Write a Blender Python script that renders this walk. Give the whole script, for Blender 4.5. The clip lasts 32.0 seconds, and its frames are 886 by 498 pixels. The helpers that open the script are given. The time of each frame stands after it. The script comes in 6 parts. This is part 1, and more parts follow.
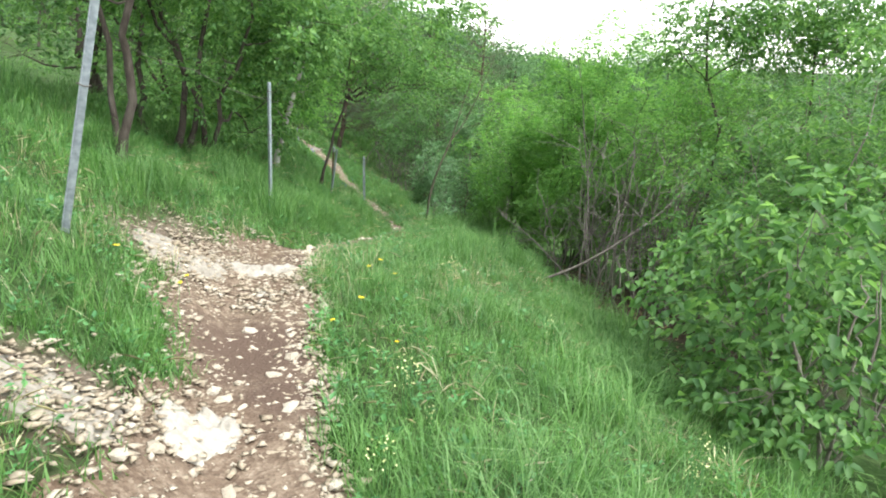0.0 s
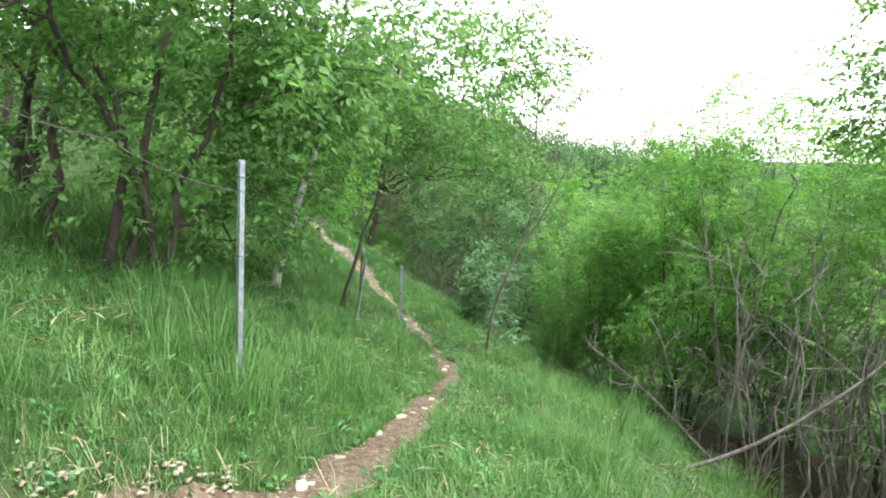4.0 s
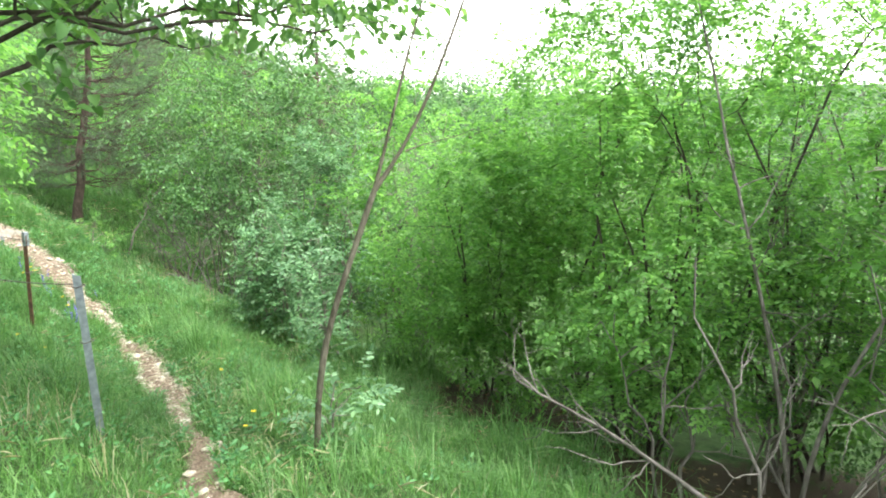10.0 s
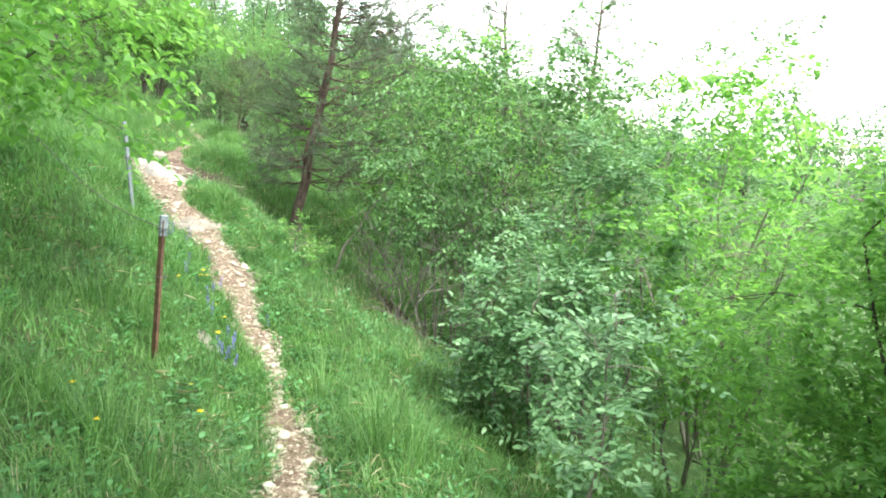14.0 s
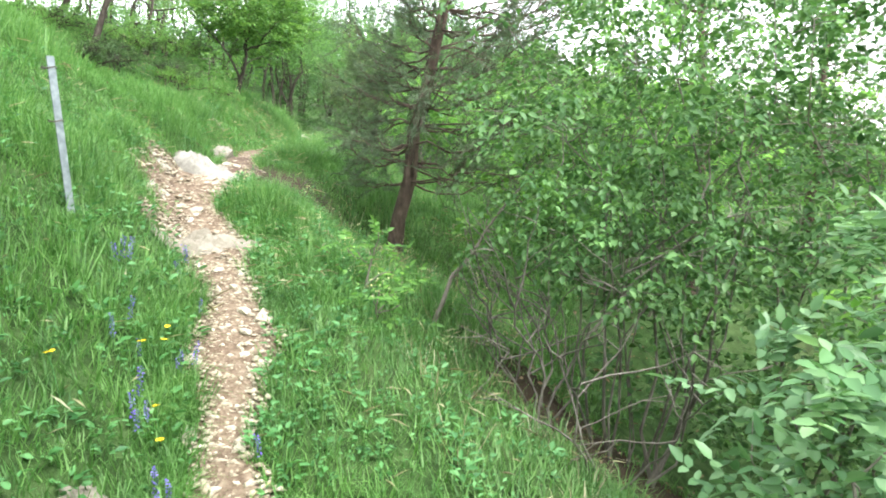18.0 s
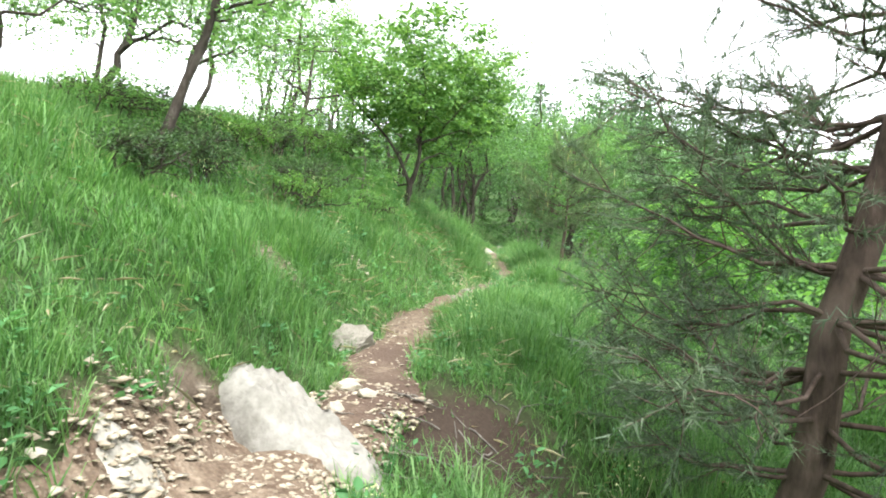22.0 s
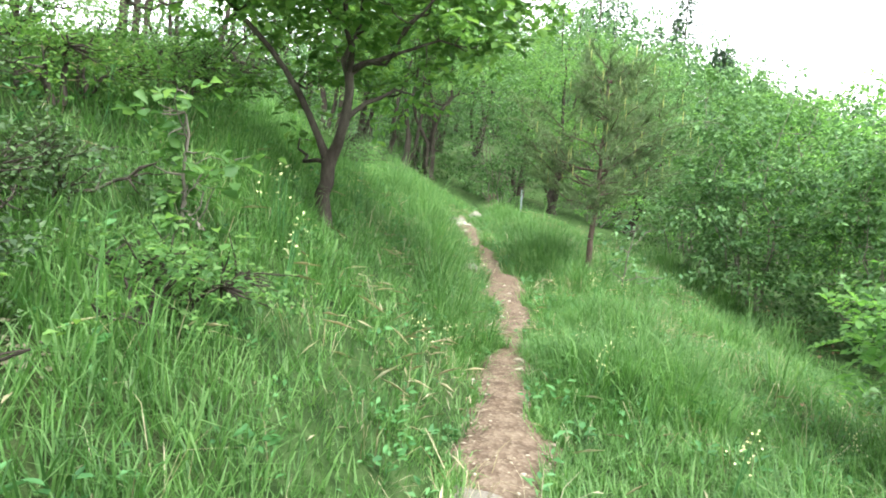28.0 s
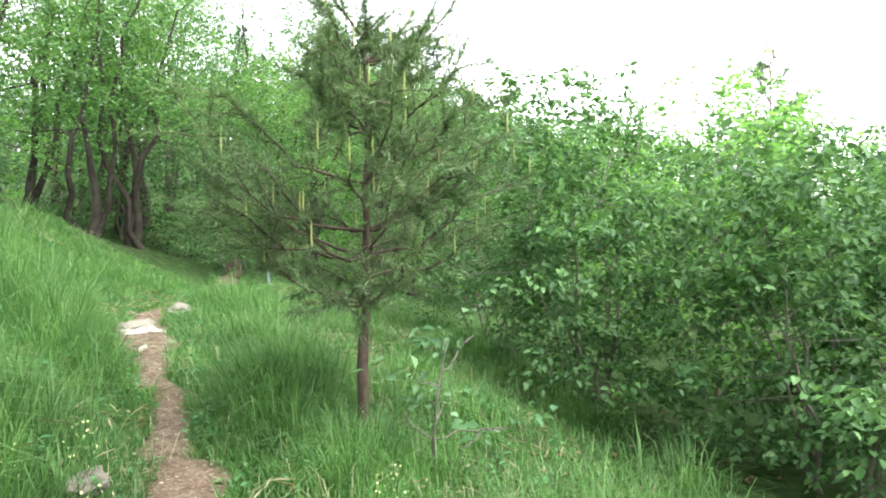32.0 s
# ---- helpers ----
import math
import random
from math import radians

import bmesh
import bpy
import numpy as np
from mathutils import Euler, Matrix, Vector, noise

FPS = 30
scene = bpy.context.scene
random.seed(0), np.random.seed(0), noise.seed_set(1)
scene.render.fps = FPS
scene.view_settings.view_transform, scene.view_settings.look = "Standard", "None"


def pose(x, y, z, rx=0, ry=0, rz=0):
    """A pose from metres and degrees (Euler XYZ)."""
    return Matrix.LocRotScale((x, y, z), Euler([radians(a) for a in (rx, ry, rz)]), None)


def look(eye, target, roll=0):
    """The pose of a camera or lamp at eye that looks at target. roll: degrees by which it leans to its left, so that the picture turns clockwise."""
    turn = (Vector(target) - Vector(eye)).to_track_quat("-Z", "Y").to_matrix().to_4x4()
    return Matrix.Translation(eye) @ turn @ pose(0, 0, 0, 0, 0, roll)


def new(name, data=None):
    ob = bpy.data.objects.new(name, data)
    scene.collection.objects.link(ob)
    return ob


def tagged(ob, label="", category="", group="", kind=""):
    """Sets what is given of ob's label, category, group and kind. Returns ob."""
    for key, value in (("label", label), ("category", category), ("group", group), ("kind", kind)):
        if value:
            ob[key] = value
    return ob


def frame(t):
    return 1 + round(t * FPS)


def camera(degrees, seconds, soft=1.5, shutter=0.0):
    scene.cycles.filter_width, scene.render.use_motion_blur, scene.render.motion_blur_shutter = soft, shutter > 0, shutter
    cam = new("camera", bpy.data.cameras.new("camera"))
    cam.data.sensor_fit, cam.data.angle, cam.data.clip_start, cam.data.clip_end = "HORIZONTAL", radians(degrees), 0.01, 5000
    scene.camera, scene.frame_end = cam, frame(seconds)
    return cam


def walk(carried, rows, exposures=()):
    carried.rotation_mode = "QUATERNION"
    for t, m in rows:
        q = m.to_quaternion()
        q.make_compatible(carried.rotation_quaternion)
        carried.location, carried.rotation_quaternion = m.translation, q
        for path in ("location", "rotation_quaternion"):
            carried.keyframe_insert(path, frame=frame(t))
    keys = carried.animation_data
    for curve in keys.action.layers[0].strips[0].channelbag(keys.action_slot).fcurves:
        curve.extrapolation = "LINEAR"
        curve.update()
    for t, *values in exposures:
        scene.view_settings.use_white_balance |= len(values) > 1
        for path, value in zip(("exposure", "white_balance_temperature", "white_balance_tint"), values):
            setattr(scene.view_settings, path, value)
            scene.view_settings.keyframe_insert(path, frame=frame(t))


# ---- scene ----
cam = camera(68.0, 32.0, soft=1.9)
PATH = [
    (0, (0.000, -0.000, -0.000), (0.000, 4.794, -1.419), 1.14),
    (0.5, (0.023, 0.312, -0.128), (0.002, 5.154, -1.372), 0.74),
    (1, (-0.073, 0.757, -0.123), (-0.087, 5.616, -1.303), 1.41),
    (1.5, (-0.120, 1.197, -0.145), (-0.152, 6.080, -1.223), 2.01),
    (2, (-0.151, 1.650, -0.150), (-0.222, 6.512, -1.315), 1.06),
    (2.5, (-0.196, 2.058, -0.149), (-0.301, 6.916, -1.327), 0.43),
    (3, (-0.241, 2.433, -0.179), (-0.407, 7.372, -0.939), 0.85),
    (3.5, (-0.390, 2.890, -0.198), (-0.712, 7.820, -0.966), 1.46),
    (5.5, (-0.758, 4.765, -0.265), (-0.223, 9.664, -1.109), -2.53),
    (6, (-0.859, 5.233, -0.256), (-0.120, 10.045, -1.392), -2.50),
    (6.5, (-0.914, 5.598, -0.274), (-0.067, 10.406, -1.350), -2.52),
    (7, (-0.971, 5.933, -0.333), (0.267, 10.688, -1.260), -0.28),
    (7.5, (-0.871, 6.390, -0.526), (0.549, 11.086, -1.491), -0.22),
    (8, (-0.781, 6.857, -0.595), (0.469, 11.617, -1.479), -1.85),
    (8.5, (-0.738, 7.275, -0.660), (0.657, 11.928, -1.846), -1.30),
    (9, (-0.738, 7.677, -0.759), (0.612, 12.351, -1.911), -0.92),
    (9.5, (-0.721, 8.065, -0.843), (0.643, 12.735, -1.995), -1.14),
    (10, (-0.594, 8.466, -0.952), (0.807, 13.121, -2.123), -1.92),
    (10.5, (-0.564, 8.914, -1.079), (0.967, 13.555, -2.136), -0.25),
    (11, (-0.519, 9.279, -1.191), (0.851, 14.027, -1.952), 0.48),
    (11.5, (-0.530, 9.719, -1.285), (0.666, 14.480, -2.231), 1.54),
    (12, (-0.512, 10.139, -1.376), (0.142, 14.992, -2.385), 1.14),
    (12.5, (-0.534, 10.553, -1.452), (-0.266, 15.457, -2.389), 2.58),
    (13, (-0.589, 10.936, -1.463), (-0.781, 15.848, -2.378), 3.13),
    (13.5, (-0.667, 11.230, -1.508), (-1.006, 16.153, -2.312), 2.60),
    (15.5, (-0.473, 12.368, -1.798), (-0.478, 17.290, -2.680), 2.38),
    (16, (-0.512, 12.783, -1.830), (-1.158, 17.696, -2.496), 2.55),
    (16.5, (-0.625, 13.220, -1.883), (-1.588, 18.078, -2.569), 3.39),
    (17, (-0.751, 13.660, -1.950), (-1.960, 18.455, -2.692), 2.56),
    (17.5, (-0.903, 14.082, -1.970), (-2.179, 18.863, -2.685), 2.25),
    (18, (-1.029, 14.547, -2.007), (-2.394, 19.308, -2.696), 1.05),
    (18.5, (-1.235, 15.000, -2.021), (-2.833, 19.699, -2.630), 1.27),
    (19, (-1.489, 15.469, -2.035), (-3.279, 20.108, -2.563), 2.52),
    (19.5, (-1.742, 15.934, -1.985), (-3.925, 20.410, -2.431), 3.20),
    (20, (-2.024, 16.395, -1.922), (-3.932, 21.001, -2.307), 3.96),
    (20.5, (-2.287, 16.874, -1.810), (-4.557, 21.315, -2.156), 3.07),
    (21, (-2.577, 17.315, -1.643), (-4.845, 21.761, -1.936), 2.23),
    (21.5, (-2.861, 17.706, -1.575), (-5.187, 22.131, -1.676), 2.53),
    (22, (-3.140, 18.085, -1.480), (-5.721, 22.367, -1.493), 1.90),
    (22.5, (-3.388, 18.424, -1.382), (-5.952, 22.715, -1.515), 1.52),
    (23, (-3.599, 18.778, -1.261), (-6.162, 23.069, -1.396), 0.87),
    (23.5, (-3.871, 19.068, -1.168), (-6.486, 23.328, -1.297), 0.02),
    (24, (-4.093, 19.314, -1.072), (-6.646, 23.611, -1.213), -1.25),
    (24.5, (-4.310, 19.582, -0.950), (-6.510, 24.058, -1.313), -1.39),
    (25, (-4.508, 19.796, -0.819), (-6.546, 24.335, -1.318), -3.11),
    (25.5, (-4.699, 19.920, -0.675), (-5.668, 24.763, -1.453), -0.51),
    (27.5, (-5.224, 21.183, -0.775), (-6.839, 25.867, -1.448), 1.73),
    (28, (-5.376, 21.637, -0.754), (-7.584, 26.079, -1.378), 2.02),
    (28.5, (-5.378, 22.090, -0.706), (-7.711, 26.509, -0.878), 1.05),
    (29, (-5.483, 22.516, -0.659), (-7.157, 27.227, -0.734), 0.96),
    (29.5, (-5.560, 22.935, -0.623), (-6.963, 27.734, -0.663), -0.86),
    (30, (-5.651, 23.313, -0.616), (-7.132, 28.087, -0.742), -1.95),
    (30.5, (-5.766, 23.713, -0.624), (-6.899, 28.578, -0.820), -2.26),
    (31, (-5.877, 24.114, -0.643), (-6.775, 29.028, -0.862), -2.75),
    (31.5, (-6.019, 24.518, -0.654), (-6.708, 29.462, -0.936), -2.47),
    (32, (-6.153, 24.910, -0.684), (-6.740, 29.869, -0.938), -2.06),
]
EXPOSURES = [(0, 2.08), (3, 2.15), (6, 2.55), (9, 2.75), (12, 2.92), (15.5, 2.74), (19, 2.7), (22, 2.5), (24, 2.45), (28, 2.58), (32, 2.4)]
walk(cam, [(t, look(eye, target, roll)) for t, eye, target, roll in PATH], EXPOSURES)

# ---- sky and sun ----
world = bpy.data.worlds.new("sky")
scene.world = world
world.use_nodes = True
wt = world.node_tree
wt.nodes.clear()
SUN_EL, SUN_AZ = 60.0, 122.0          # degrees; azimuth clockwise from +y
sky = wt.nodes.new("ShaderNodeTexSky")
sky.sky_type = "NISHITA"
sky.sun_disc = False
sky.sun_elevation = radians(SUN_EL)
sky.sun_rotation = radians(SUN_AZ)
sky.air_density, sky.dust_density, sky.ozone_density = 1.0, 0.4, 1.0
pale = wt.nodes.new("ShaderNodeHueSaturation")
pale.inputs["Saturation"].default_value = 0.16
back = wt.nodes.new("ShaderNodeBackground")
back.inputs["Strength"].default_value = 0.15
wout = wt.nodes.new("ShaderNodeOutputWorld")
wt.links.new(sky.outputs[0], pale.inputs["Color"])
wt.links.new(pale.outputs[0], back.inputs["Color"])
wt.links.new(back.outputs[0], wout.inputs["Surface"])
sun_data = bpy.data.lights.new("sun", "SUN")
sun_data.energy = 1.3
sun_data.angle = radians(24)
sun_data.color = (1.0, 0.98, 0.95)
sun = new("sun", sun_data)
a, e = radians(SUN_AZ), radians(SUN_EL)
sun_dir = Vector((math.sin(a) * math.cos(e), math.cos(a) * math.cos(e), math.sin(e)))
sun.matrix_world = look(sun_dir * 60, (0, 0, 0))


# ---- materials ----
def material(name, rough=0.8, spec=0.3):
    m = bpy.data.materials.new(name)
    m.use_nodes = True
    nt = m.node_tree
    p = nt.nodes["Principled BSDF"]
    p.inputs["Roughness"].default_value = rough
    p.inputs["Specular IOR Level"].default_value = spec
    return m, nt, p


def node(nt, kind, **values):
    n = nt.nodes.new(kind)
    for key, value in values.items():
        n.inputs[key.replace("_", " ")].default_value = value
    return n


def ramp(nt, source, stops):
    r = nt.nodes.new("ShaderNodeValToRGB")
    el = r.color_ramp.elements
    while len(el) < len(stops):
        el.new(0.5)
    for x, (pos, col) in zip(el, stops):
        x.position, x.color = pos, (*col, 1)
    nt.links.new(source, r.inputs[0])
    return r.outputs[0]


def mixed(nt, fac, c1, c2, mode="MIX"):
    n = nt.nodes.new("ShaderNodeMix")
    n.data_type, n.blend_type = "RGBA", mode
    for sock, value in ((n.inputs[0], fac), (n.inputs[6], c1), (n.inputs[7], c2)):
        if isinstance(value, (int, float)):
            sock.default_value = value
        elif isinstance(value, tuple):
            sock.default_value = (*value, 1)
        else:
            nt.links.new(value, sock)
    return n.outputs[2]


def bumped(nt, p, height, strength=0.5, distance=0.02):
    b = node(nt, "ShaderNodeBump", Strength=strength, Distance=distance)
    nt.links.new(height, b.inputs["Height"])
    nt.links.new(b.outputs[0], p.inputs["Normal"])


def noise_of(nt, scale, detail=4.0, rough=0.55):
    tc = nt.nodes.new("ShaderNodeTexCoord")
    n = node(nt, "ShaderNodeTexNoise", Scale=scale, Detail=detail, Roughness=rough)
    nt.links.new(tc.outputs["Object"], n.inputs["Vector"])
    return n.outputs[0]


def leafy(name, dark, mid, light, through_col, share=0.4, rough=0.55, spec=0.35):
    """Leaf or blade: varies from piece to piece and in patches; light shines through it."""
    m, nt, p = material(name, rough, spec)
    g = nt.nodes.new("ShaderNodeNewGeometry")
    c = ramp(nt, g.outputs["Random Per Island"], [(0.0, dark), (0.5, mid), (1.0, light)])
    patch = noise_of(nt, 1.1, 3.0)
    c = mixed(nt, ramp(nt, patch, [(0.35, (0, 0, 0)), (0.7, (0.55, 0.55, 0.55))]), c, mixed(nt, 1.0, c, (0.9, 1.08, 0.7), "MULTIPLY"))
    c = mixed(nt, 1.0, c, ramp(nt, noise_of(nt, 3.1, 3.0), [(0.34, (0.76, 0.79, 0.84)), (0.66, (1.28, 1.20, 1.28))]), "MULTIPLY")
    nt.links.new(c, p.inputs["Base Color"])
    tr = nt.nodes.new("ShaderNodeBsdfTranslucent")
    nt.links.new(mixed(nt, 1.0, c, through_col, "MULTIPLY"), tr.inputs["Color"])
    mx = nt.nodes.new("ShaderNodeMixShader")
    mx.inputs[0].default_value = share
    nt.links.new(p.outputs[0], mx.inputs[1])
    nt.links.new(tr.outputs[0], mx.inputs[2])
    nt.links.new(mx.outputs[0], nt.nodes["Material Output"].inputs["Surface"])
    return m


def stony(name, colours, scale, bump=0.6, rough=0.9, fine=60.0):
    m, nt, p = material(name, rough, 0.2)
    oi = nt.nodes.new("ShaderNodeObjectInfo")
    g = nt.nodes.new("ShaderNodeNewGeometry")
    n1, n2 = noise_of(nt, scale), noise_of(nt, fine, 6.0, 0.65)
    c = ramp(nt, n1, [(0.3, colours[0]), (0.5, colours[1]), (0.72, colours[2])])
    c = mixed(nt, 0.55, c, ramp(nt, g.outputs["Random Per Island"], [(0.0, colours[0]), (0.6, colours[1]), (1.0, colours[2])]))
    c = mixed(nt, 0.35, c, ramp(nt, oi.outputs["Random"], [(0.0, colours[0]), (1.0, colours[2])]))
    c = mixed(nt, 0.5, c, ramp(nt, n2, [(0.3, (0.45, 0.43, 0.4)), (0.6, (1, 1, 1))]), "MULTIPLY")
    nt.links.new(c, p.inputs["Base Color"])
    bumped(nt, p, n2, bump, 0.01)
    return m


def barky(name, c1, c2, c3, scale=26.0):
    m, nt, p = material(name, 0.9, 0.15)
    tc = nt.nodes.new("ShaderNodeTexCoord")
    mp = nt.nodes.new("ShaderNodeMapping")
    mp.inputs["Scale"].default_value = (1, 1, 0.3)
    nt.links.new(tc.outputs["Object"], mp.inputs["Vector"])
    n = node(nt, "ShaderNodeTexNoise", Scale=scale, Detail=6.0, Roughness=0.65)
    nt.links.new(mp.outputs[0], n.inputs["Vector"])
    big = noise_of(nt, 4.0, 3.0)
    c = ramp(nt, n.outputs[0], [(0.3, c1), (0.55, c2), (0.75, c3)])
    c = mixed(nt, ramp(nt, big, [(0.45, (0, 0, 0)), (0.7, (0.6, 0.6, 0.6))]), c, c3)
    nt.links.new(c, p.inputs["Base Color"])
    bumped(nt, p, n.outputs[0], 0.9, 0.015)
    return m


def plain(name, c1, c2, rough=0.6, metal=0.0, scale=40.0):
    m, nt, p = material(name, rough, 0.4)
    p.inputs["Metallic"].default_value = metal
    n = noise_of(nt, scale)
    nt.links.new(ramp(nt, n, [(0.35, c1), (0.68, c2)]), p.inputs["Base Color"])
    bumped(nt, p, n, 0.2, 0.004)
    return m


M_GRASS = leafy("grass_blade", (0.066, 0.160, 0.048), (0.116, 0.258, 0.066), (0.215, 0.372, 0.140), (1.08, 1.10, 0.85), 0.48, 0.5)
M_DRY = leafy("dry_grass", (0.20, 0.18, 0.10), (0.36, 0.33, 0.20), (0.54, 0.51, 0.36), (1.0, 0.95, 0.7), 0.3, 0.7)
M_FORB = leafy("forb_leaf", (0.052, 0.159, 0.058), (0.090, 0.248, 0.081), (0.145, 0.342, 0.132), (1.10, 1.10, 0.78), 0.38, 0.5)
M_HORN = leafy("hornbeam_leaf", (0.066, 0.160, 0.052), (0.114, 0.250, 0.072), (0.205, 0.365, 0.130), (1.15, 1.12, 0.76), 0.58, 0.5)
M_HAZEL = leafy("hazel_leaf", (0.050, 0.126, 0.044), (0.086, 0.190, 0.064), (0.162, 0.303, 0.116), (1.12, 1.10, 0.75), 0.40, 0.5)
M_ROBIN = leafy("locust_leaf", (0.092, 0.220, 0.056), (0.146, 0.320, 0.080), (0.225, 0.420, 0.125), (1.35, 1.35, 0.9), 0.58, 0.5)
M_ASH = leafy("ash_leaf", (0.068, 0.168, 0.068), (0.121, 0.249, 0.106), (0.219, 0.378, 0.184), (1.08, 1.08, 0.80), 0.38, 0.45, 0.45)
M_OAK = leafy("oak_leaf", (0.062, 0.150, 0.044), (0.110, 0.240, 0.064), (0.200, 0.360, 0.110), (1.18, 1.15, 0.68), 0.52, 0.5)
M_NEEDLE = leafy("pine_needle", (0.05, 0.08, 0.045), (0.09, 0.14, 0.075), (0.15, 0.20, 0.12), (1.0, 1.05, 0.7), 0.28, 0.55)
M_NEEDLE2 = leafy("young_pine_needle", (0.07, 0.12, 0.05), (0.12, 0.19, 0.08), (0.19, 0.27, 0.12), (1.0, 1.05, 0.7), 0.32, 0.55)
M_CANDLE = leafy("pine_candle", (0.24, 0.28, 0.08), (0.32, 0.36, 0.12), (0.4, 0.43, 0.18), (1.0, 1.0, 0.6), 0.2, 0.7)
M_WOODS = leafy("far_foliage", (0.057, 0.122, 0.061), (0.095, 0.190, 0.081), (0.158, 0.281, 0.129), (1.10, 1.10, 0.80), 0.38, 0.7)
M_WOODS2 = leafy("far_conifer", (0.03, 0.06, 0.036), (0.05, 0.095, 0.055), (0.08, 0.135, 0.08), (1, 1, 0.7), 0.15, 0.8)
M_SCRUB = leafy("scrub_leaf", (0.035, 0.070, 0.032), (0.062, 0.115, 0.048), (0.105, 0.175, 0.075), (1.1, 1.1, 0.7), 0.3, 0.6)
M_DEAD = leafy("dead_leaf", (0.12, 0.075, 0.04), (0.2, 0.13, 0.075), (0.3, 0.22, 0.14), (1, 0.9, 0.7), 0.15, 0.8)
M_BARK = barky("dark_bark", (0.022, 0.018, 0.014), (0.055, 0.045, 0.036), (0.105, 0.092, 0.077))
M_GREYBARK = barky("grey_bark", (0.10, 0.09, 0.075), (0.19, 0.17, 0.14), (0.30, 0.28, 0.24))
M_PALEBARK = barky("pale_bark", (0.14, 0.12, 0.10), (0.32, 0.30, 0.27), (0.55, 0.53, 0.49), 14.0)
M_PINEBARK = barky("pine_bark", (0.03, 0.022, 0.018), (0.092, 0.066, 0.052), (0.19, 0.14, 0.115), 20.0)
M_STEMBARK = barky("grey_stem_bark", (0.07, 0.062, 0.054), (0.155, 0.14, 0.122), (0.29, 0.265, 0.235), 30.0)
M_OLIVEBARK = barky("olive_bark", (0.05, 0.043, 0.03), (0.11, 0.098, 0.072), (0.19, 0.175, 0.13), 40.0)
M_STONE = stony("limestone", ((0.24, 0.19, 0.13), (0.45, 0.39, 0.29), (0.66, 0.62, 0.52)), 9.0)
M_ROCK = stony("grey_limestone", ((0.15, 0.13, 0.10), (0.30, 0.275, 0.225), (0.50, 0.48, 0.42)), 11.0, 0.9, 0.9, 28.0)
M_SLAB = stony("worn_limestone", ((0.13, 0.12, 0.095), (0.27, 0.255, 0.22), (0.46, 0.45, 0.42)), 5.0, 1.0, 0.9, 26.0)
M_STEEL = plain("galvanised_steel", (0.20, 0.23, 0.25), (0.34, 0.38, 0.40), 0.5, 0.55, 30.0)
M_RUST = plain("rusty_steel", (0.08, 0.045, 0.032), (0.20, 0.105, 0.066), 0.85, 0.2, 30.0)
M_WIRE = plain("old_wire", (0.09, 0.08, 0.07), (0.2, 0.18, 0.16), 0.6, 0.6, 60.0)
M_YELLOW = plain("yellow_petal", (0.75, 0.55, 0.01), (0.85, 0.68, 0.03), 0.6)
M_CREAM = plain("cream_petal", (0.48, 0.53, 0.20), (0.66, 0.68, 0.38), 0.6)
M_VIOLET = plain("violet_petal", (0.13, 0.08, 0.45), (0.24, 0.17, 0.62), 0.6)


def near_spots(nt, spots, edge=0.35):
    """1 inside the given round spots (x, y, radius), with a ragged rim."""
    tc = nt.nodes.new("ShaderNodeTexCoord")
    flat = nt.nodes.new("ShaderNodeVectorMath")
    flat.operation = "MULTIPLY"
    flat.inputs[1].default_value = (1, 1, 0)
    nt.links.new(tc.outputs["Object"], flat.inputs[0])
    rag = noise_of(nt, 7.0, 4.0)
    total = None
    for x, y, r in spots:
        far = nt.nodes.new("ShaderNodeVectorMath")
        far.operation = "DISTANCE"
        far.inputs[1].default_value = (x, y, 0)
        nt.links.new(flat.outputs[0], far.inputs[0])
        m = nt.nodes.new("ShaderNodeMath")
        m.operation = "DIVIDE"
        m.inputs[1].default_value = r
        nt.links.new(far.outputs["Value"], m.inputs[0])
        if total is None:
            total = m.outputs[0]
        else:
            least = nt.nodes.new("ShaderNodeMath")
            least.operation = "MINIMUM"
            nt.links.new(total, least.inputs[0])
            nt.links.new(m.outputs[0], least.inputs[1])
            total = least.outputs[0]
    add = nt.nodes.new("ShaderNodeMath")
    add.operation = "ADD"
    nt.links.new(total, add.inputs[0])
    nt.links.new(rag, add.inputs[1])
    rim = nt.nodes.new("ShaderNodeMapRange")
    rim.inputs["From Min"].default_value = 1.5 + edge
    rim.inputs["From Max"].default_value = 1.5 - edge
    nt.links.new(add.outputs[0], rim.inputs["Value"])
    return rim.outputs[0]


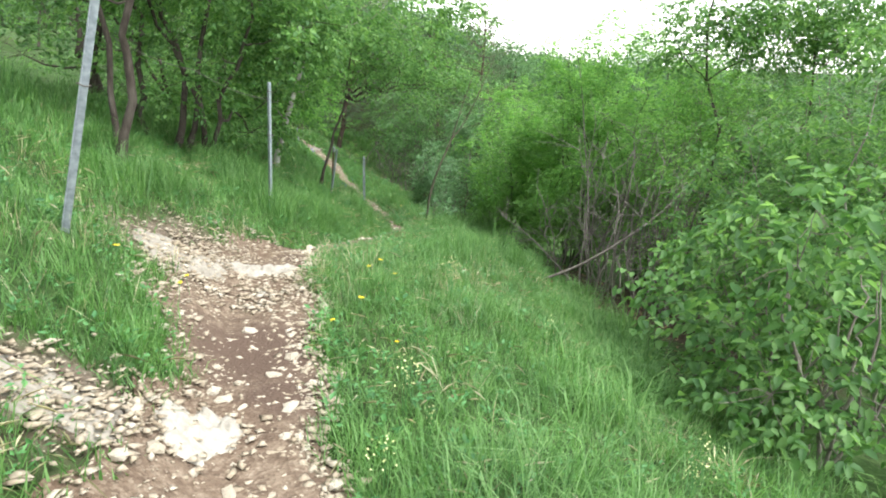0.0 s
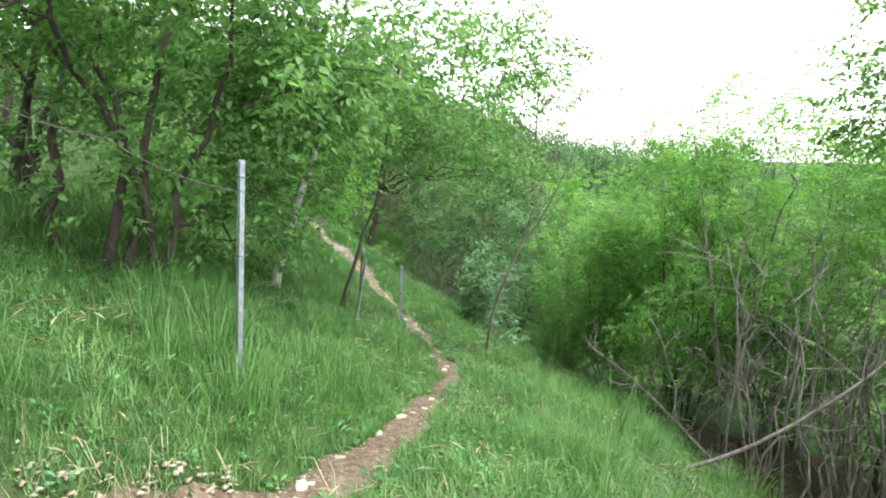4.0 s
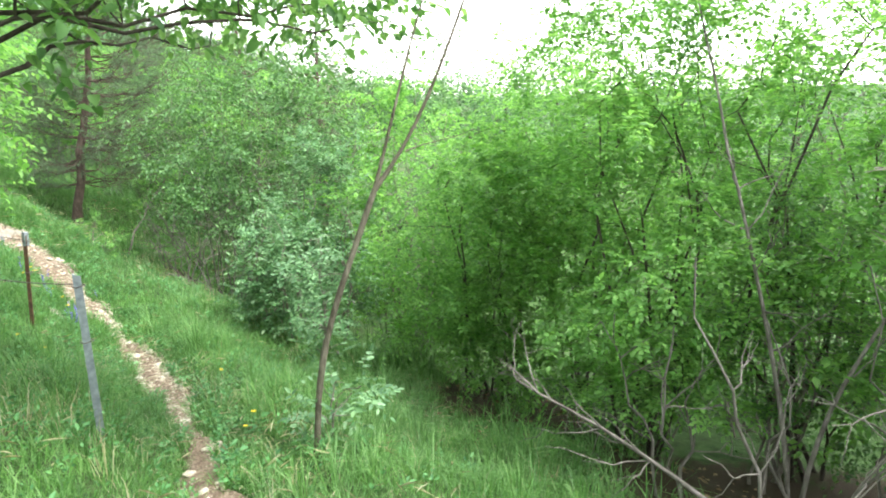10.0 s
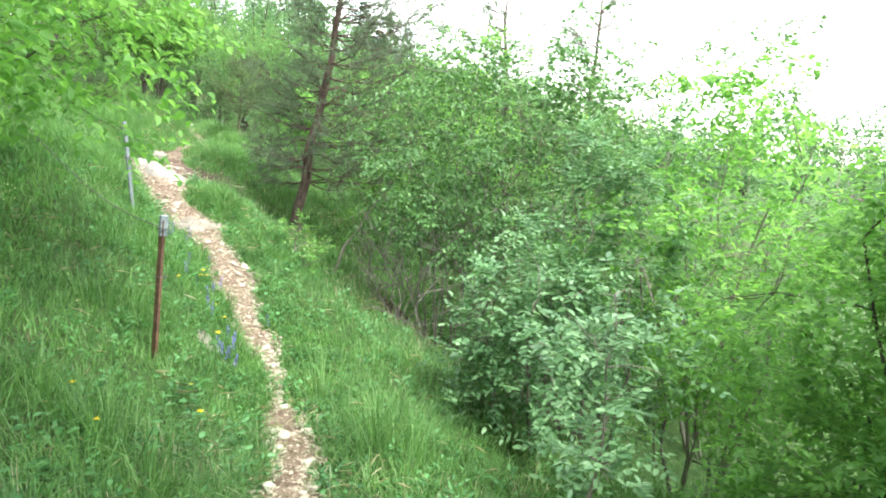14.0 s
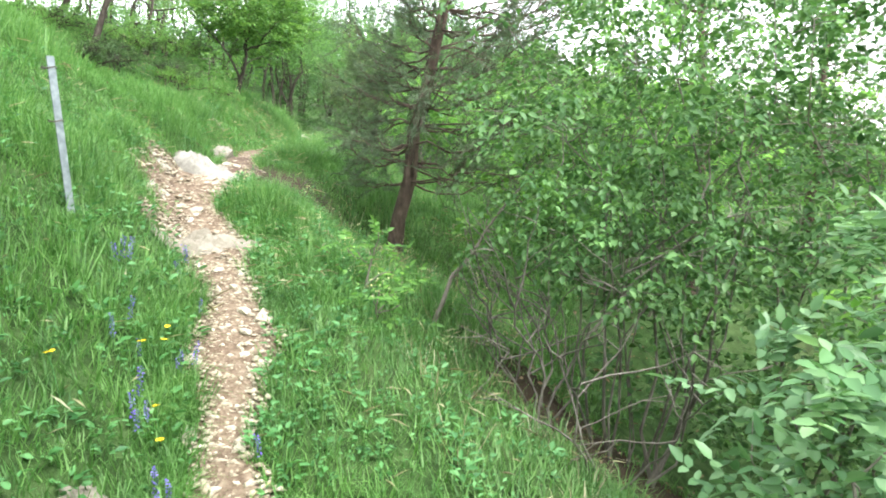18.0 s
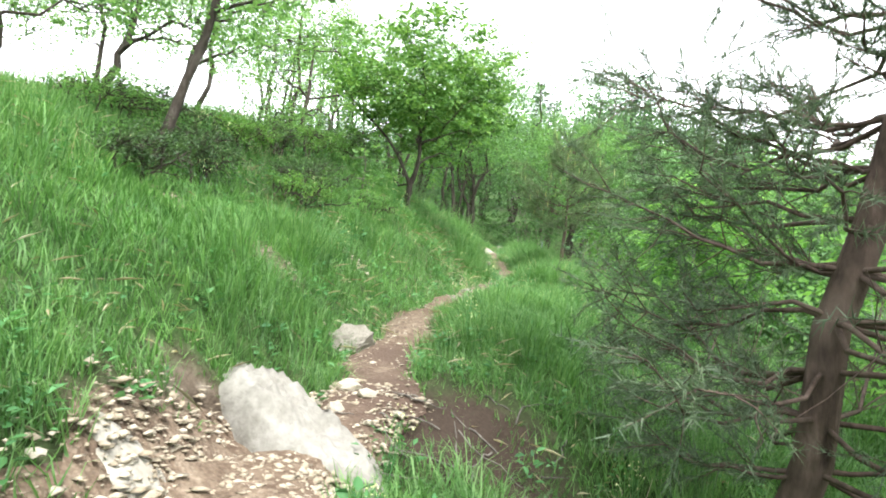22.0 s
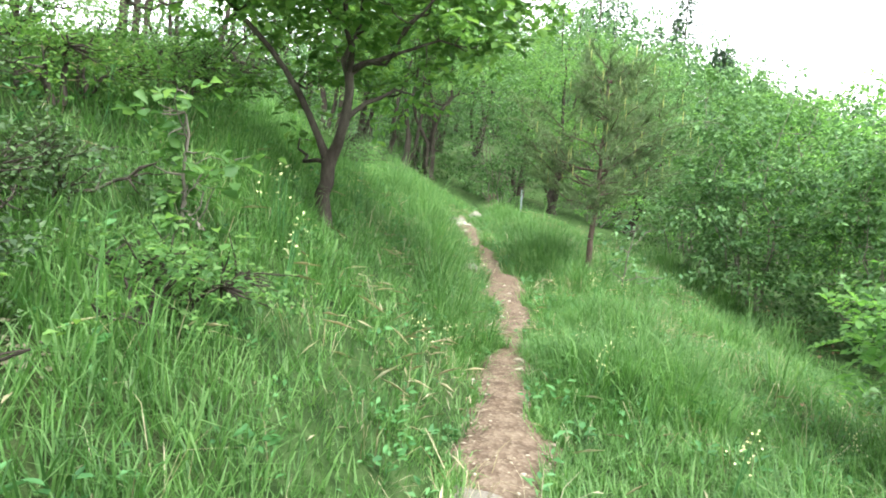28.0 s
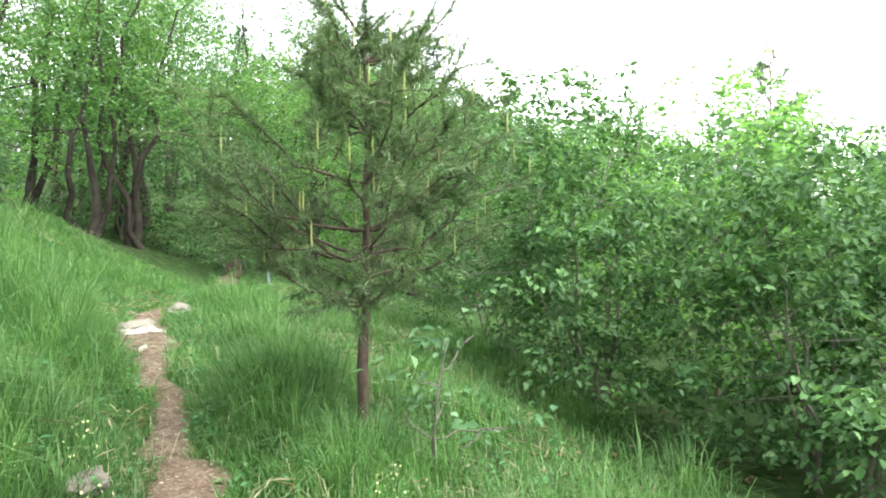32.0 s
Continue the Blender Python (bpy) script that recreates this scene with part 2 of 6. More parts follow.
def ground_material():
    m, nt, p = material("hillside_soil", 0.95, 0.1)
    n1, n2, n3 = noise_of(nt, 0.9, 4.0), noise_of(nt, 9.0, 5.0), noise_of(nt, 55.0, 6.0, 0.7)
    c = ramp(nt, n2, [(0.3, (0.03, 0.058, 0.02)), (0.5, (0.058, 0.115, 0.034)), (0.7, (0.10, 0.165, 0.06))])
    c = mixed(nt, ramp(nt, n1, [(0.5, (0, 0, 0)), (0.75, (0.45, 0.45, 0.45))]), c, (0.095, 0.085, 0.05))
    pale = ramp(nt, n2, [(0.3, (0.09, 0.068, 0.05)), (0.5, (0.17, 0.135, 0.10)), (0.7, (0.28, 0.24, 0.19))])
    c = mixed(nt, near_spots(nt, [(-1.4, 2.15, 0.32), (-1.85, 4.75, 0.55), (-4.0, 18.25, 0.25), (-4.72, 19.4, 0.34), (-5.1, 19.7, 0.2), (-9.35, 30.1, 0.25), (-5.87, 20.75, 0.16)]), c, pale)
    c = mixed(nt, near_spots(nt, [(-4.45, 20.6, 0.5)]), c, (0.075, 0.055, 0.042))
    # thicket floor: brown litter soil, its dark tone also stands in for canopy shade
    c = mixed(nt, near_spots(nt, [(3.3, 9.9, 1.3), (4.2, 8.4, 1.2), (3.0, 12.2, 1.2), (1.9, 14.6, 0.9), (4.4, 11.4, 1.3), (-1.0, 18.9, 0.9), (0.6, 17.6, 1.0)], 0.15), c, (0.07, 0.052, 0.036))
    c = mixed(nt, 0.6, c, ramp(nt, n3, [(0.3, (0.35, 0.33, 0.3)), (0.65, (1, 1, 1))]), "MULTIPLY")
    nt.links.new(c, p.inputs["Base Color"])
    bumped(nt, p, n3, 0.8, 0.03)
    return m


def trail_material():
    m, nt, p = material("trodden_earth", 0.95, 0.15)
    n1, n2, n3 = noise_of(nt, 1.3, 3.0), noise_of(nt, 14.0, 5.0), noise_of(nt, 70.0, 6.0, 0.7)
    tc = nt.nodes.new("ShaderNodeTexCoord")
    v = node(nt, "ShaderNodeTexVoronoi", Scale=60.0, Randomness=1.0)
    nt.links.new(tc.outputs["Object"], v.inputs["Vector"])
    c = ramp(nt, n2, [(0.28, (0.08, 0.056, 0.04)), (0.5, (0.15, 0.11, 0.078)), (0.72, (0.24, 0.188, 0.138))])
    c = mixed(nt, ramp(nt, n1, [(0.47, (0, 0, 0)), (0.7, (0.65, 0.65, 0.65))]), c, (0.115, 0.075, 0.05))
    grit = ramp(nt, v.outputs["Color"], [(0.55, (0, 0, 0)), (0.85, (0.4, 0.4, 0.4))])
    c = mixed(nt, grit, c, (0.34, 0.28, 0.21))
    c = mixed(nt, near_spots(nt, [(-0.98, 3.45, 0.46), (-0.75, 2.9, 0.22), (-1.15, 5.6, 0.3), (-4.75, 20.5, 0.38), (-5.1, 21.0, 0.25)]), c, (0.105, 0.073, 0.055))
    c = mixed(nt, 0.5, c, ramp(nt, n3, [(0.3, (0.45, 0.42, 0.4)), (0.62, (1, 1, 1))]), "MULTIPLY")
    nt.links.new(c, p.inputs["Base Color"])
    bumped(nt, p, v.outputs["Distance"], 0.7, 0.012)
    return m


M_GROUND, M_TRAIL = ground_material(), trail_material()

# ---- the lie of the land ----
# centre line of the trail: x, y, z
TRAIL = np.array([(0.9, -6, -1.2), (0.25, -1.5, -1.42), (-0.3, 1.0, -1.55), (-0.6, 2.2, -1.61), (-0.86, 2.95, -1.65), (-1.08, 3.7, -1.68), (-1.36, 4.8, -1.72), (-1.36, 5.8, -1.79),
                  (-1.17, 7.0, -2.07), (-0.93, 8.6, -2.44), (-0.79, 10.5, -2.88), (-0.84, 11.6, -3.05), (-1.06, 12.8, -3.29), (-1.48, 14.4, -3.45),
                  (-1.70, 15.1, -3.48), (-2.0, 15.8, -3.45), (-2.32, 16.4, -3.31), (-2.9, 17.3, -2.98), (-3.5, 18.15, -2.68), (-4.12, 18.8, -2.42),
                  (-4.58, 19.5, -2.14), (-4.98, 20.4, -2.13), (-5.5, 21.6, -2.02), (-5.98, 23.0, -1.93), (-6.42, 24.5, -1.89), (-6.8, 25.6, -1.94),
                  (-7.2, 26.5, -1.93), (-7.8, 27.9, -1.85), (-8.4, 28.7, -1.73), (-9.1, 29.7, -1.56), (-9.75, 30.8, -1.52), (-10.1, 32.6, -1.62), (-10.9, 35.0, -1.7), (-12.5, 39, -1.5)])


def smooth_line(knots, n):
    s = np.r_[0, np.cumsum(np.linalg.norm(np.diff(knots, axis=0), axis=1))]
    q = np.linspace(0, s[-1], n)
    out = np.stack([np.interp(q, s, knots[:, k]) for k in range(knots.shape[1])], 1)
    for _ in range(6):
        out[1:-1] = (out[:-2] + 2 * out[1:-1] + out[2:]) / 4
    return out


LINE = smooth_line(TRAIL, 320)
TANG = np.gradient(LINE[:, :2], axis=0)
TANG /= np.linalg.norm(TANG, axis=1)[:, None]


def wave(x, y, seed, scale):
    """Smooth noise of about -1..1 as a sum of plane waves."""
    r = np.random.RandomState(seed)
    out = np.zeros_like(x, dtype=float)
    for k in range(7):
        th, ph, f = r.uniform(0, 6.283), r.uniform(0, 6.283), scale * r.uniform(0.6, 1.9)
        out += np.sin((x * np.cos(th) + y * np.sin(th)) * f + ph)
    return out / 3.2


def beside(x, y):
    """Signed distance from the trail (left is positive), the trail's height and how far along it lies."""
    x, y = np.atleast_1d(np.asarray(x, float)), np.atleast_1d(np.asarray(y, float))
    d, z, k = np.empty(len(x)), np.empty(len(x)), np.empty(len(x), int)
    for i in range(0, len(x), 20000):
        xs, ys = x[i:i + 20000], y[i:i + 20000]
        dd = (xs[:, None] - LINE[None, :, 0]) ** 2 + (ys[:, None] - LINE[None, :, 1]) ** 2
        w = np.exp(-(dd - dd.min(1, keepdims=True)) / 0.35)
        j = dd.argmin(1)
        side = TANG[j, 0] * (ys - LINE[j, 1]) - TANG[j, 1] * (xs - LINE[j, 0])
        d[i:i + 20000] = np.sqrt(dd.min(1)) * np.sign(side)
        z[i:i + 20000] = (w * LINE[None, :, 2]).sum(1) / w.sum(1)
        k[i:i + 20000] = j
    return d, z, k


LEFT_D = np.array([0, 0.25, 0.6, 1.2, 2.2, 3.6, 5.0, 7.0, 12, 30, 90, 900])
LEFT_Z = np.array([0, 0.0, 0.30, 0.66, 1.22, 1.75, 1.92, 2.05, 2.45, 4.4, 11.0, 13.0])
RIGHT_D = np.array([0, 0.3, 0.8, 1.6, 2.6, 4.0, 6.0, 10, 25, 80, 900])
RIGHT_Z = np.array([0, 0.0, -0.03, -0.28, -0.72, -1.25, -1.6, -1.8, -2.6, -9, -12])


def land(x, y):
    shape = np.shape(x)
    x, y = np.ravel(np.asarray(x, float)), np.ravel(np.asarray(y, float))
    d, z, _ = beside(x, y)
    off = np.abs(d)
    prof = np.where(d > 0, np.interp(off, LEFT_D, LEFT_Z), np.interp(off, RIGHT_D, RIGHT_Z))
    prof = np.where(d > 0, prof, prof * np.interp(y, [16, 18, 20, 22, 26, 32], [1.0, 1.4, 1.75, 1.3, 0.68, 0.75]))
    steep = np.interp(y, [14.5, 17, 20, 22, 24.5, 26.5, 29, 32], [1.0, 1.35, 1.5, 1.5, 1.75, 1.65, 1.2, 1.0])
    prof = np.where(d > 0, prof * (1 + (steep - 1) * np.exp(-off / 2.2)) * np.interp(y, [27, 30.5, 36, 50], [1.0, 0.70, 0.70, 1.0]), prof)
    prof = prof - np.where(d > 0, 0.42, 0.0) * np.clip((off - 2.2) / 1.4, 0, 1) * np.clip((21.9 - y) / 1.2, 0, 1) * np.clip((y - 17) / 2, 0, 1)
    rough = np.clip((off - 0.2) / 0.6, 0, 1)
    z = z + prof + rough * (0.05 * wave(x, y, 3, 2.6) + np.where(d > 1, 0.15, 0.09) * wave(x, y, 4, 1.1) * np.clip(off / 2, 0, 1))
    z = z + 0.012 * wave(x, y, 9, 9.0) + np.clip((off - 12) / 30, 0, 1) * wave(x, y, 5, 0.08) * 1.2
    z = z + 0.07 * np.exp(-((d + 0.75) / 0.38) ** 2) * np.clip((y - 8.0) / 1.5, 0, 1) * np.clip((15.5 - y) / 1.5, 0, 1)
    # the uphill verge swells where the trail dips out of sight
    z = z + 0.15 * np.exp(-((d - 0.72) / 0.34) ** 2) * np.clip((y - 9.8) / 1.2, 0, 1) * np.clip((14.6 - y) / 1.2, 0, 1)
    # a swell of the bank round the tall post, and the dip in which the old pine stands
    z = z + 0.20 * np.exp(-((x + 2.25) ** 2 + (y - 3.2) ** 2) / 0.45)
    z = z - 0.5 * np.exp(-((x + 3.3) ** 2 + (y - 20.9) ** 2) / 0.9)
    # the verge falls off steeply beside the rocky rise
    z = z - 0.16 * np.exp(-((d + 1.15) / 0.5) ** 2) * np.clip((y - 17.0) / 1.0, 0, 1) * np.clip((20.6 - y) / 0.8, 0, 1)
    # hollow below the slab
    z = z - 0.17 * np.exp(-((x + 4.4) ** 2 + (y - 19.97) ** 2) / 0.10) - 0.10 * np.exp(-((x + 4.35) ** 2 + (y - 20.5) ** 2) / 0.15)
    z = z - 0.16 * np.exp(-((x + 5.2) ** 2 + (y - 19.8) ** 2) / 0.12)
    # the wooded hill ahead
    hill = -1.6 + 0.165 * (y - 38) * np.clip((8 - x) / 28, 0.0, 1)
    hill = hill - 0.16 * np.clip(x + 2, 0, 70)
    w = np.clip((y - 37) / 14, 0, 1)
    w = w * w * (3 - 2 * w) * np.clip((160 - y) / 40, 0, 1)
    z = z * (1 - w) + hill * w + w * 0.5 * wave(x, y, 6, 0.15)
    return z.reshape(shape)


# stony or earthy patches without turf: x, y, two radii
BARE = [(-1.4, 2.15, 0.34, 0.26), (-1.85, 4.75, 0.5, 0.75), (-4.0, 18.25, 0.22, 0.22), (-4.72, 19.4, 0.32, 0.3), (-4.45, 20.6, 0.42, 0.5), (-5.1, 19.7, 0.2, 0.16),
        (-9.35, 30.1, 0.3, 0.2), (-6.45, 20.5, 0.16, 0.12), (-5.87, 20.75, 0.2, 0.16), (-6.17, 21.9, 0.1, 0.1), (-6.95, 22.5, 0.12, 0.1),
        (3.3, 9.9, 1.3, 1.3), (4.2, 8.4, 1.2, 1.2), (3.0, 12.2, 1.2, 1.2), (1.9, 14.6, 0.9, 0.9), (-1.0, 18.9, 0.8, 0.8)]


def bareness(x, y):
    out = np.zeros(len(x))
    for bx, by, rx, ry in BARE:
        q = ((x - bx) / rx) ** 2 + ((y - by) / ry) ** 2 + 0.35 * wave(x, y, 41, 7.0)
        out = np.maximum(out, np.clip(1.45 - q, 0, 1))
    return out


def land_at(x, y):
    return float(land(np.array([x]), np.array([y]))[0])


# ---- mesh helpers ----
def mesh_of(name, verts, faces, mat, smooth=False):
    """A mesh from an array of points and an array of faces that all have the same number of corners."""
    verts, faces = np.asarray(verts, np.float32), np.asarray(faces, np.int32)
    me = bpy.data.meshes.new(name)
    n, k = faces.shape
    me.vertices.add(len(verts))
    me.vertices.foreach_set("co", verts.ravel())
    me.loops.add(n * k)
    me.loops.foreach_set("vertex_index", faces.ravel())
    me.polygons.add(n)
    me.polygons.foreach_set("loop_start", np.arange(0, n * k, k, dtype=np.int32))
    if smooth:
        me.polygons.foreach_set("use_smooth", np.ones(n, bool))
    me.materials.append(mat)
    me.update(calc_edges=True)
    return me


def part(name, me, parent, label=""):
    ob = new(name, me)
    ob.parent = parent
    return tagged(ob, label) if label else ob


def empty(name, place, label, category, group="", kind=""):
    ob = new(name)
    ob.empty_display_size = 0.1
    ob.location = place
    return tagged(ob, label, category, group, kind)


def tube(pts, radii, sides=6):
    """A tapered tube along a line of points: its points and four-cornered faces."""
    pts, radii = np.asarray(pts, float), np.asarray(radii, float)
    n = len(pts)
    t = np.gradient(pts, axis=0)
    t /= np.linalg.norm(t, axis=1)[:, None] + 1e-9
    up = np.where(np.abs(t[:, 2:3]) < 0.9, np.array([[0, 0, 1.0]]), np.array([[1.0, 0, 0]]))
    up = up.mean(0)[None, :] if n > 1 else up
    u = np.cross(t, np.repeat(up, n, 0))
    u /= np.linalg.norm(u, axis=1)[:, None] + 1e-9
    v = np.cross(t, u)
    a = np.arange(sides) * 2 * np.pi / sides
    ring = pts[:, None, :] + radii[:, None, None] * (np.cos(a)[None, :, None] * u[:, None, :] + np.sin(a)[None, :, None] * v[:, None, :])
    i, j = np.meshgrid(np.arange(n - 1), np.arange(sides), indexing="ij")
    j2 = (j + 1) % sides
    f = np.stack([i * sides + j, i * sides + j2, (i + 1) * sides + j2, (i + 1) * sides + j], -1).reshape(-1, 4)
    return ring.reshape(-1, 3), f


def joined(pieces):
    vs, fs, o = [], [], 0
    for v, f in pieces:
        vs.append(v)
        fs.append(f + o)
        o += len(v)
    return np.concatenate(vs), np.concatenate(fs)


def unit(v):
    return v / (np.linalg.norm(v, axis=-1, keepdims=True) + 1e-9)


def wander(rng, a, b, n, bend):
    """A crooked line from a to b."""
    a, b = np.asarray(a, float), np.asarray(b, float)
    t = np.linspace(0, 1, n)[:, None]
    off = rng.normal(0, bend, (n, 3)) * np.linalg.norm(b - a)
    off = np.cumsum(off, 0)
    off -= t * off[-1] + (1 - t) * off[0]
    return a + (b - a) * t + off


def leaves(rng, base, axis, length, width, fold=0.25, shape="leaf"):
    """Folded leaves with a midrib: base points, axes, lengths, widths. Four triangles, or two for 'small'."""
    n = len(base)
    ref = unit(np.array([0, 0, 1.0]) + rng.normal(0, 0.36, (n, 3)))
    side = unit(np.cross(axis, ref))
    nor = np.cross(side, axis)
    L, W = length[:, None], width[:, None]
    tip = base + axis * L - nor * L * 0.12
    if shape == "small":
        lft = base + axis * L * 0.45 + side * W * 0.5 + nor * W * fold
        rgt = base + axis * L * 0.45 - side * W * 0.5 + nor * W * fold
        v = np.stack([base, lft, tip, rgt], 1).reshape(-1, 3)
        o = np.arange(n)[:, None] * 4
        return v, np.concatenate([o + np.array([[0, 2, 1]]), o + np.array([[0, 3, 2]])])
    u1, u2, w1, w2 = (0.28, 0.66, 0.46, 0.40) if shape == "leaf" else (0.5, 0.82, 0.36, 0.50)
    q = [base]
    for s in (1, -1):
        q.append(base + axis * L * u1 + s * side * W * w1 + nor * W * fold)
        q.append(base + axis * L * u2 + s * side * W * w2 + nor * W * fold * 0.8 - nor * L * 0.05)
    v = np.stack([q[0], q[1], q[2], tip, q[4], q[3]], 1).reshape(-1, 3)
    o = np.arange(n)[:, None] * 6
    return v, np.concatenate([o + np.array([[0, 2, 1]]), o + np.array([[0, 3, 2]]), o + np.array([[0, 5, 4]]), o + np.array([[0, 4, 3]])])


def sprays(rng, centre, way, count, spec):
    """Leafy twigs at the centres, pointing along way: leaf points, leaf faces and twig lines."""
    n = len(centre)
    L, W, reach = spec["L"], spec["W"], spec["reach"]
    way = unit(way * np.array([1, 1, 0.6]) + rng.normal(0, 0.3, (n, 3)))
    droop = np.array([0, 0, -spec.get("droop", 0.15)])
    if spec["kind"] == "pinnate":
        # each spray bears some compound leaves of paired leaflets
        per = spec.get("stalks", 4)
        c = np.repeat(centre, per, 0) + np.repeat(way, per, 0) * rng.uniform(0, reach, (n * per, 1))
        stalk = unit(np.repeat(way, per, 0) * 0.5 + rng.normal(0, 0.75, (n * per, 3)) + np.array([0, 0, 0.15]))
        pairs = max(2, count // 2)
        sl = L * 4.2 * rng.uniform(0.7, 1.2, (n * per, 1))
        ref = unit(np.cross(stalk, np.array([0, 0, 1.0]) + rng.normal(0, 0.2, (n * per, 3))))
        b, ax, le = [], [], []
        for k in range(pairs):
            f = 0.3 + 0.6 * k / max(1, pairs - 1)
            p = c + stalk * sl * f + droop * sl * f * f
            for s in (1, -1):
                b.append(p)
                ax.append(unit(ref * s + stalk * 0.45 + droop * 0.5))
                le.append(np.full(len(p), L) * rng.uniform(0.8, 1.15, len(p)))
        b.append(c + stalk * sl + droop * sl)
        ax.append(unit(stalk + droop))
        le.append(np.full(len(c), L * 1.1))
        b, ax, le = np.concatenate(b), np.concatenate(ax), np.concatenate(le)
        v, f = leaves(rng, b, ax, le, le * W / L, 0.12, spec.get("shape", "small"))
    else:
        k = count
        f = np.tile((np.arange(k) + 0.5) / k, n)[:, None]
        w = np.repeat(way, k, 0)
        ref = unit(np.cross(w, np.array([0.0, 0, 1.0])) + 1e-6)
        s = np.where(np.arange(n * k) % 2 == 0, 1.0, -1.0)[:, None]
        b = np.repeat(centre, k, 0) + w * f * reach + rng.normal(0, reach * 0.06, (n * k, 3)) + droop * reach * f * f
        ax = unit(w * 0.55 + s * ref * 0.9 + rng.normal(0, 0.35, (n * k, 3)) + droop * 1.5)
        le = L * rng.uniform(0.65, 1.25, n * k)
        v, f = leaves(rng, b, ax, le, le * W / L * rng.uniform(0.85, 1.15, n * k), 0.22, spec.get("shape", "leaf"))
    return v, f


def in_blobs(rng, blobs, n, shell=0.55):
    """Places in a set of ellipsoids, thicker near their skins, uneven; and the ways outwards."""
    vol = np.array([(b[3] * b[4] * b[5]) ** 0.75 for b in blobs])
    pick = rng.choice(len(blobs), n, p=vol / vol.sum())
    bl = np.array(blobs)[pick]
    u = unit(rng.normal(0, 1, (n, 3)))
    r = rng.uniform(0, 1, (n, 1)) ** (1 / 3)
    r = shell + (1 - shell) * r if shell < 1 else r
    r = np.where(rng.uniform(0, 1, (n, 1)) < 0.2, rng.uniform(0.2, 1, (n, 1)), r)
    lump = 1 + 0.17 * np.sin(u[:, :1] * 5.1 + pick[:, None]) * np.sin(u[:, 1:2] * 4.3 + 1) + 0.12 * np.sin(u[:, 2:] * 7 + u[:, :1] * 6)
    p = bl[:, :3] + u * r * lump * bl[:, 3:]
    return p, u


def woody(rng, name, base, stems, blobs, spec, leaf_mat, bark, label, category, n_sprays, per, n_limbs=14, twigs=True, group="", limb_r=0.012, shell=0.45, floor_clip=True, clump=5):
    """A tree or bush: stems (lines with two radii), limbs that lead to the crown, and a crown of leafy sprays."""
    base = np.asarray(base, float)
    thing = empty(name, base, label, category, group)
    joints = []
    for pts, r0, r1, sides in stems:
        pts = np.asarray(pts, float) - base
        t = np.linspace(0, 1, len(pts))
        rad = r0 + (r1 - r0) * t ** 0.8
        rad[0] *= 1.25
        rad *= 1 + 0.06 * np.sin(t * 23 + r0 * 900)
        part("trunk" if r0 > 0.034 else "stem", mesh_of("stem", *tube(pts, rad, sides), bark, True), thing)
        joints.append(np.c_[pts, rad][max(1, len(pts) // 4):])
    joints = np.concatenate(joints)
    local = [(b[0] - base[0], b[1] - base[1], b[2] - base[2], *b[3:]) for b in blobs]
    # sprays gather in clumps along the twigs, with gaps between the clumps
    clump = clump if n_sprays >= 90 else 1
    c, u = in_blobs(rng, local, n_sprays // clump, shell)
    c, u = np.repeat(c, clump, 0), np.repeat(u, clump, 0)
    c = c + rng.normal(0, 1, c.shape) * np.array([1, 1, 0.55]) * spec["reach"] * 0.48
    u = unit(u + rng.normal(0, 0.45, u.shape))
    if floor_clip:
        ground = land(c[:, 0] + base[0], c[:, 1] + base[1]) - base[2]
        keep = c[:, 2] > ground + 0.12
        c, u = c[keep], u[keep]
    way = unit(u * np.array([1, 1, 0.6]) + np.array([0, 0, 0.3]))
    lims = []
    ends = c[rng.choice(len(c), min(n_limbs, len(c)), replace=False)]
    for e in ends:
        cost = np.linalg.norm(joints[:, :3] - e, axis=1) + 1.5 * np.clip(joints[:, 2] - e[2] + 0.1, 0, None)
        j = joints[cost.argmin()]
        r = min(j[3] * 0.7, limb_r * (0.6 + np.linalg.norm(e - j[:3])))
        ln = wander(rng, j[:3], e, 7, 0.05)
        part("branch", mesh_of("branch", *tube(ln, np.linspace(r, 0.003, 7), 5), bark, True), thing)
        joints = np.concatenate([joints, np.c_[ln, np.linspace(r, 0.003, 7)][2:5]])
    if twigs:
        near = c[::max(1, len(c) // 100)]
        for e in near:
            j = joints[np.linalg.norm(joints[:, :3] - e, axis=1).argmin()]
            if np.linalg.norm(j[:3] - e) < 1.3:
                lims.append(tube(wander(rng, j[:3], e, 4, 0.06), np.linspace(min(j[3], 0.006), 0.0018, 4), 3))
    if lims:
        tagged(part("twig_tangle", mesh_of("twig_tangle", *joined(lims), bark, True), thing), kind="stuff")
    v, f = sprays(rng, c, way, per, spec)
    part("crown", mesh_of("crown", v, f, leaf_mat), thing)
    return thing


# ---- ground and trail ----
def spaced(lo, hi, fine, far):
    core = np.arange(lo, hi, fine)
    g = np.geomspace(fine * 2, far, 34)
    return np.r_[lo - g[::-1], core, hi + g]


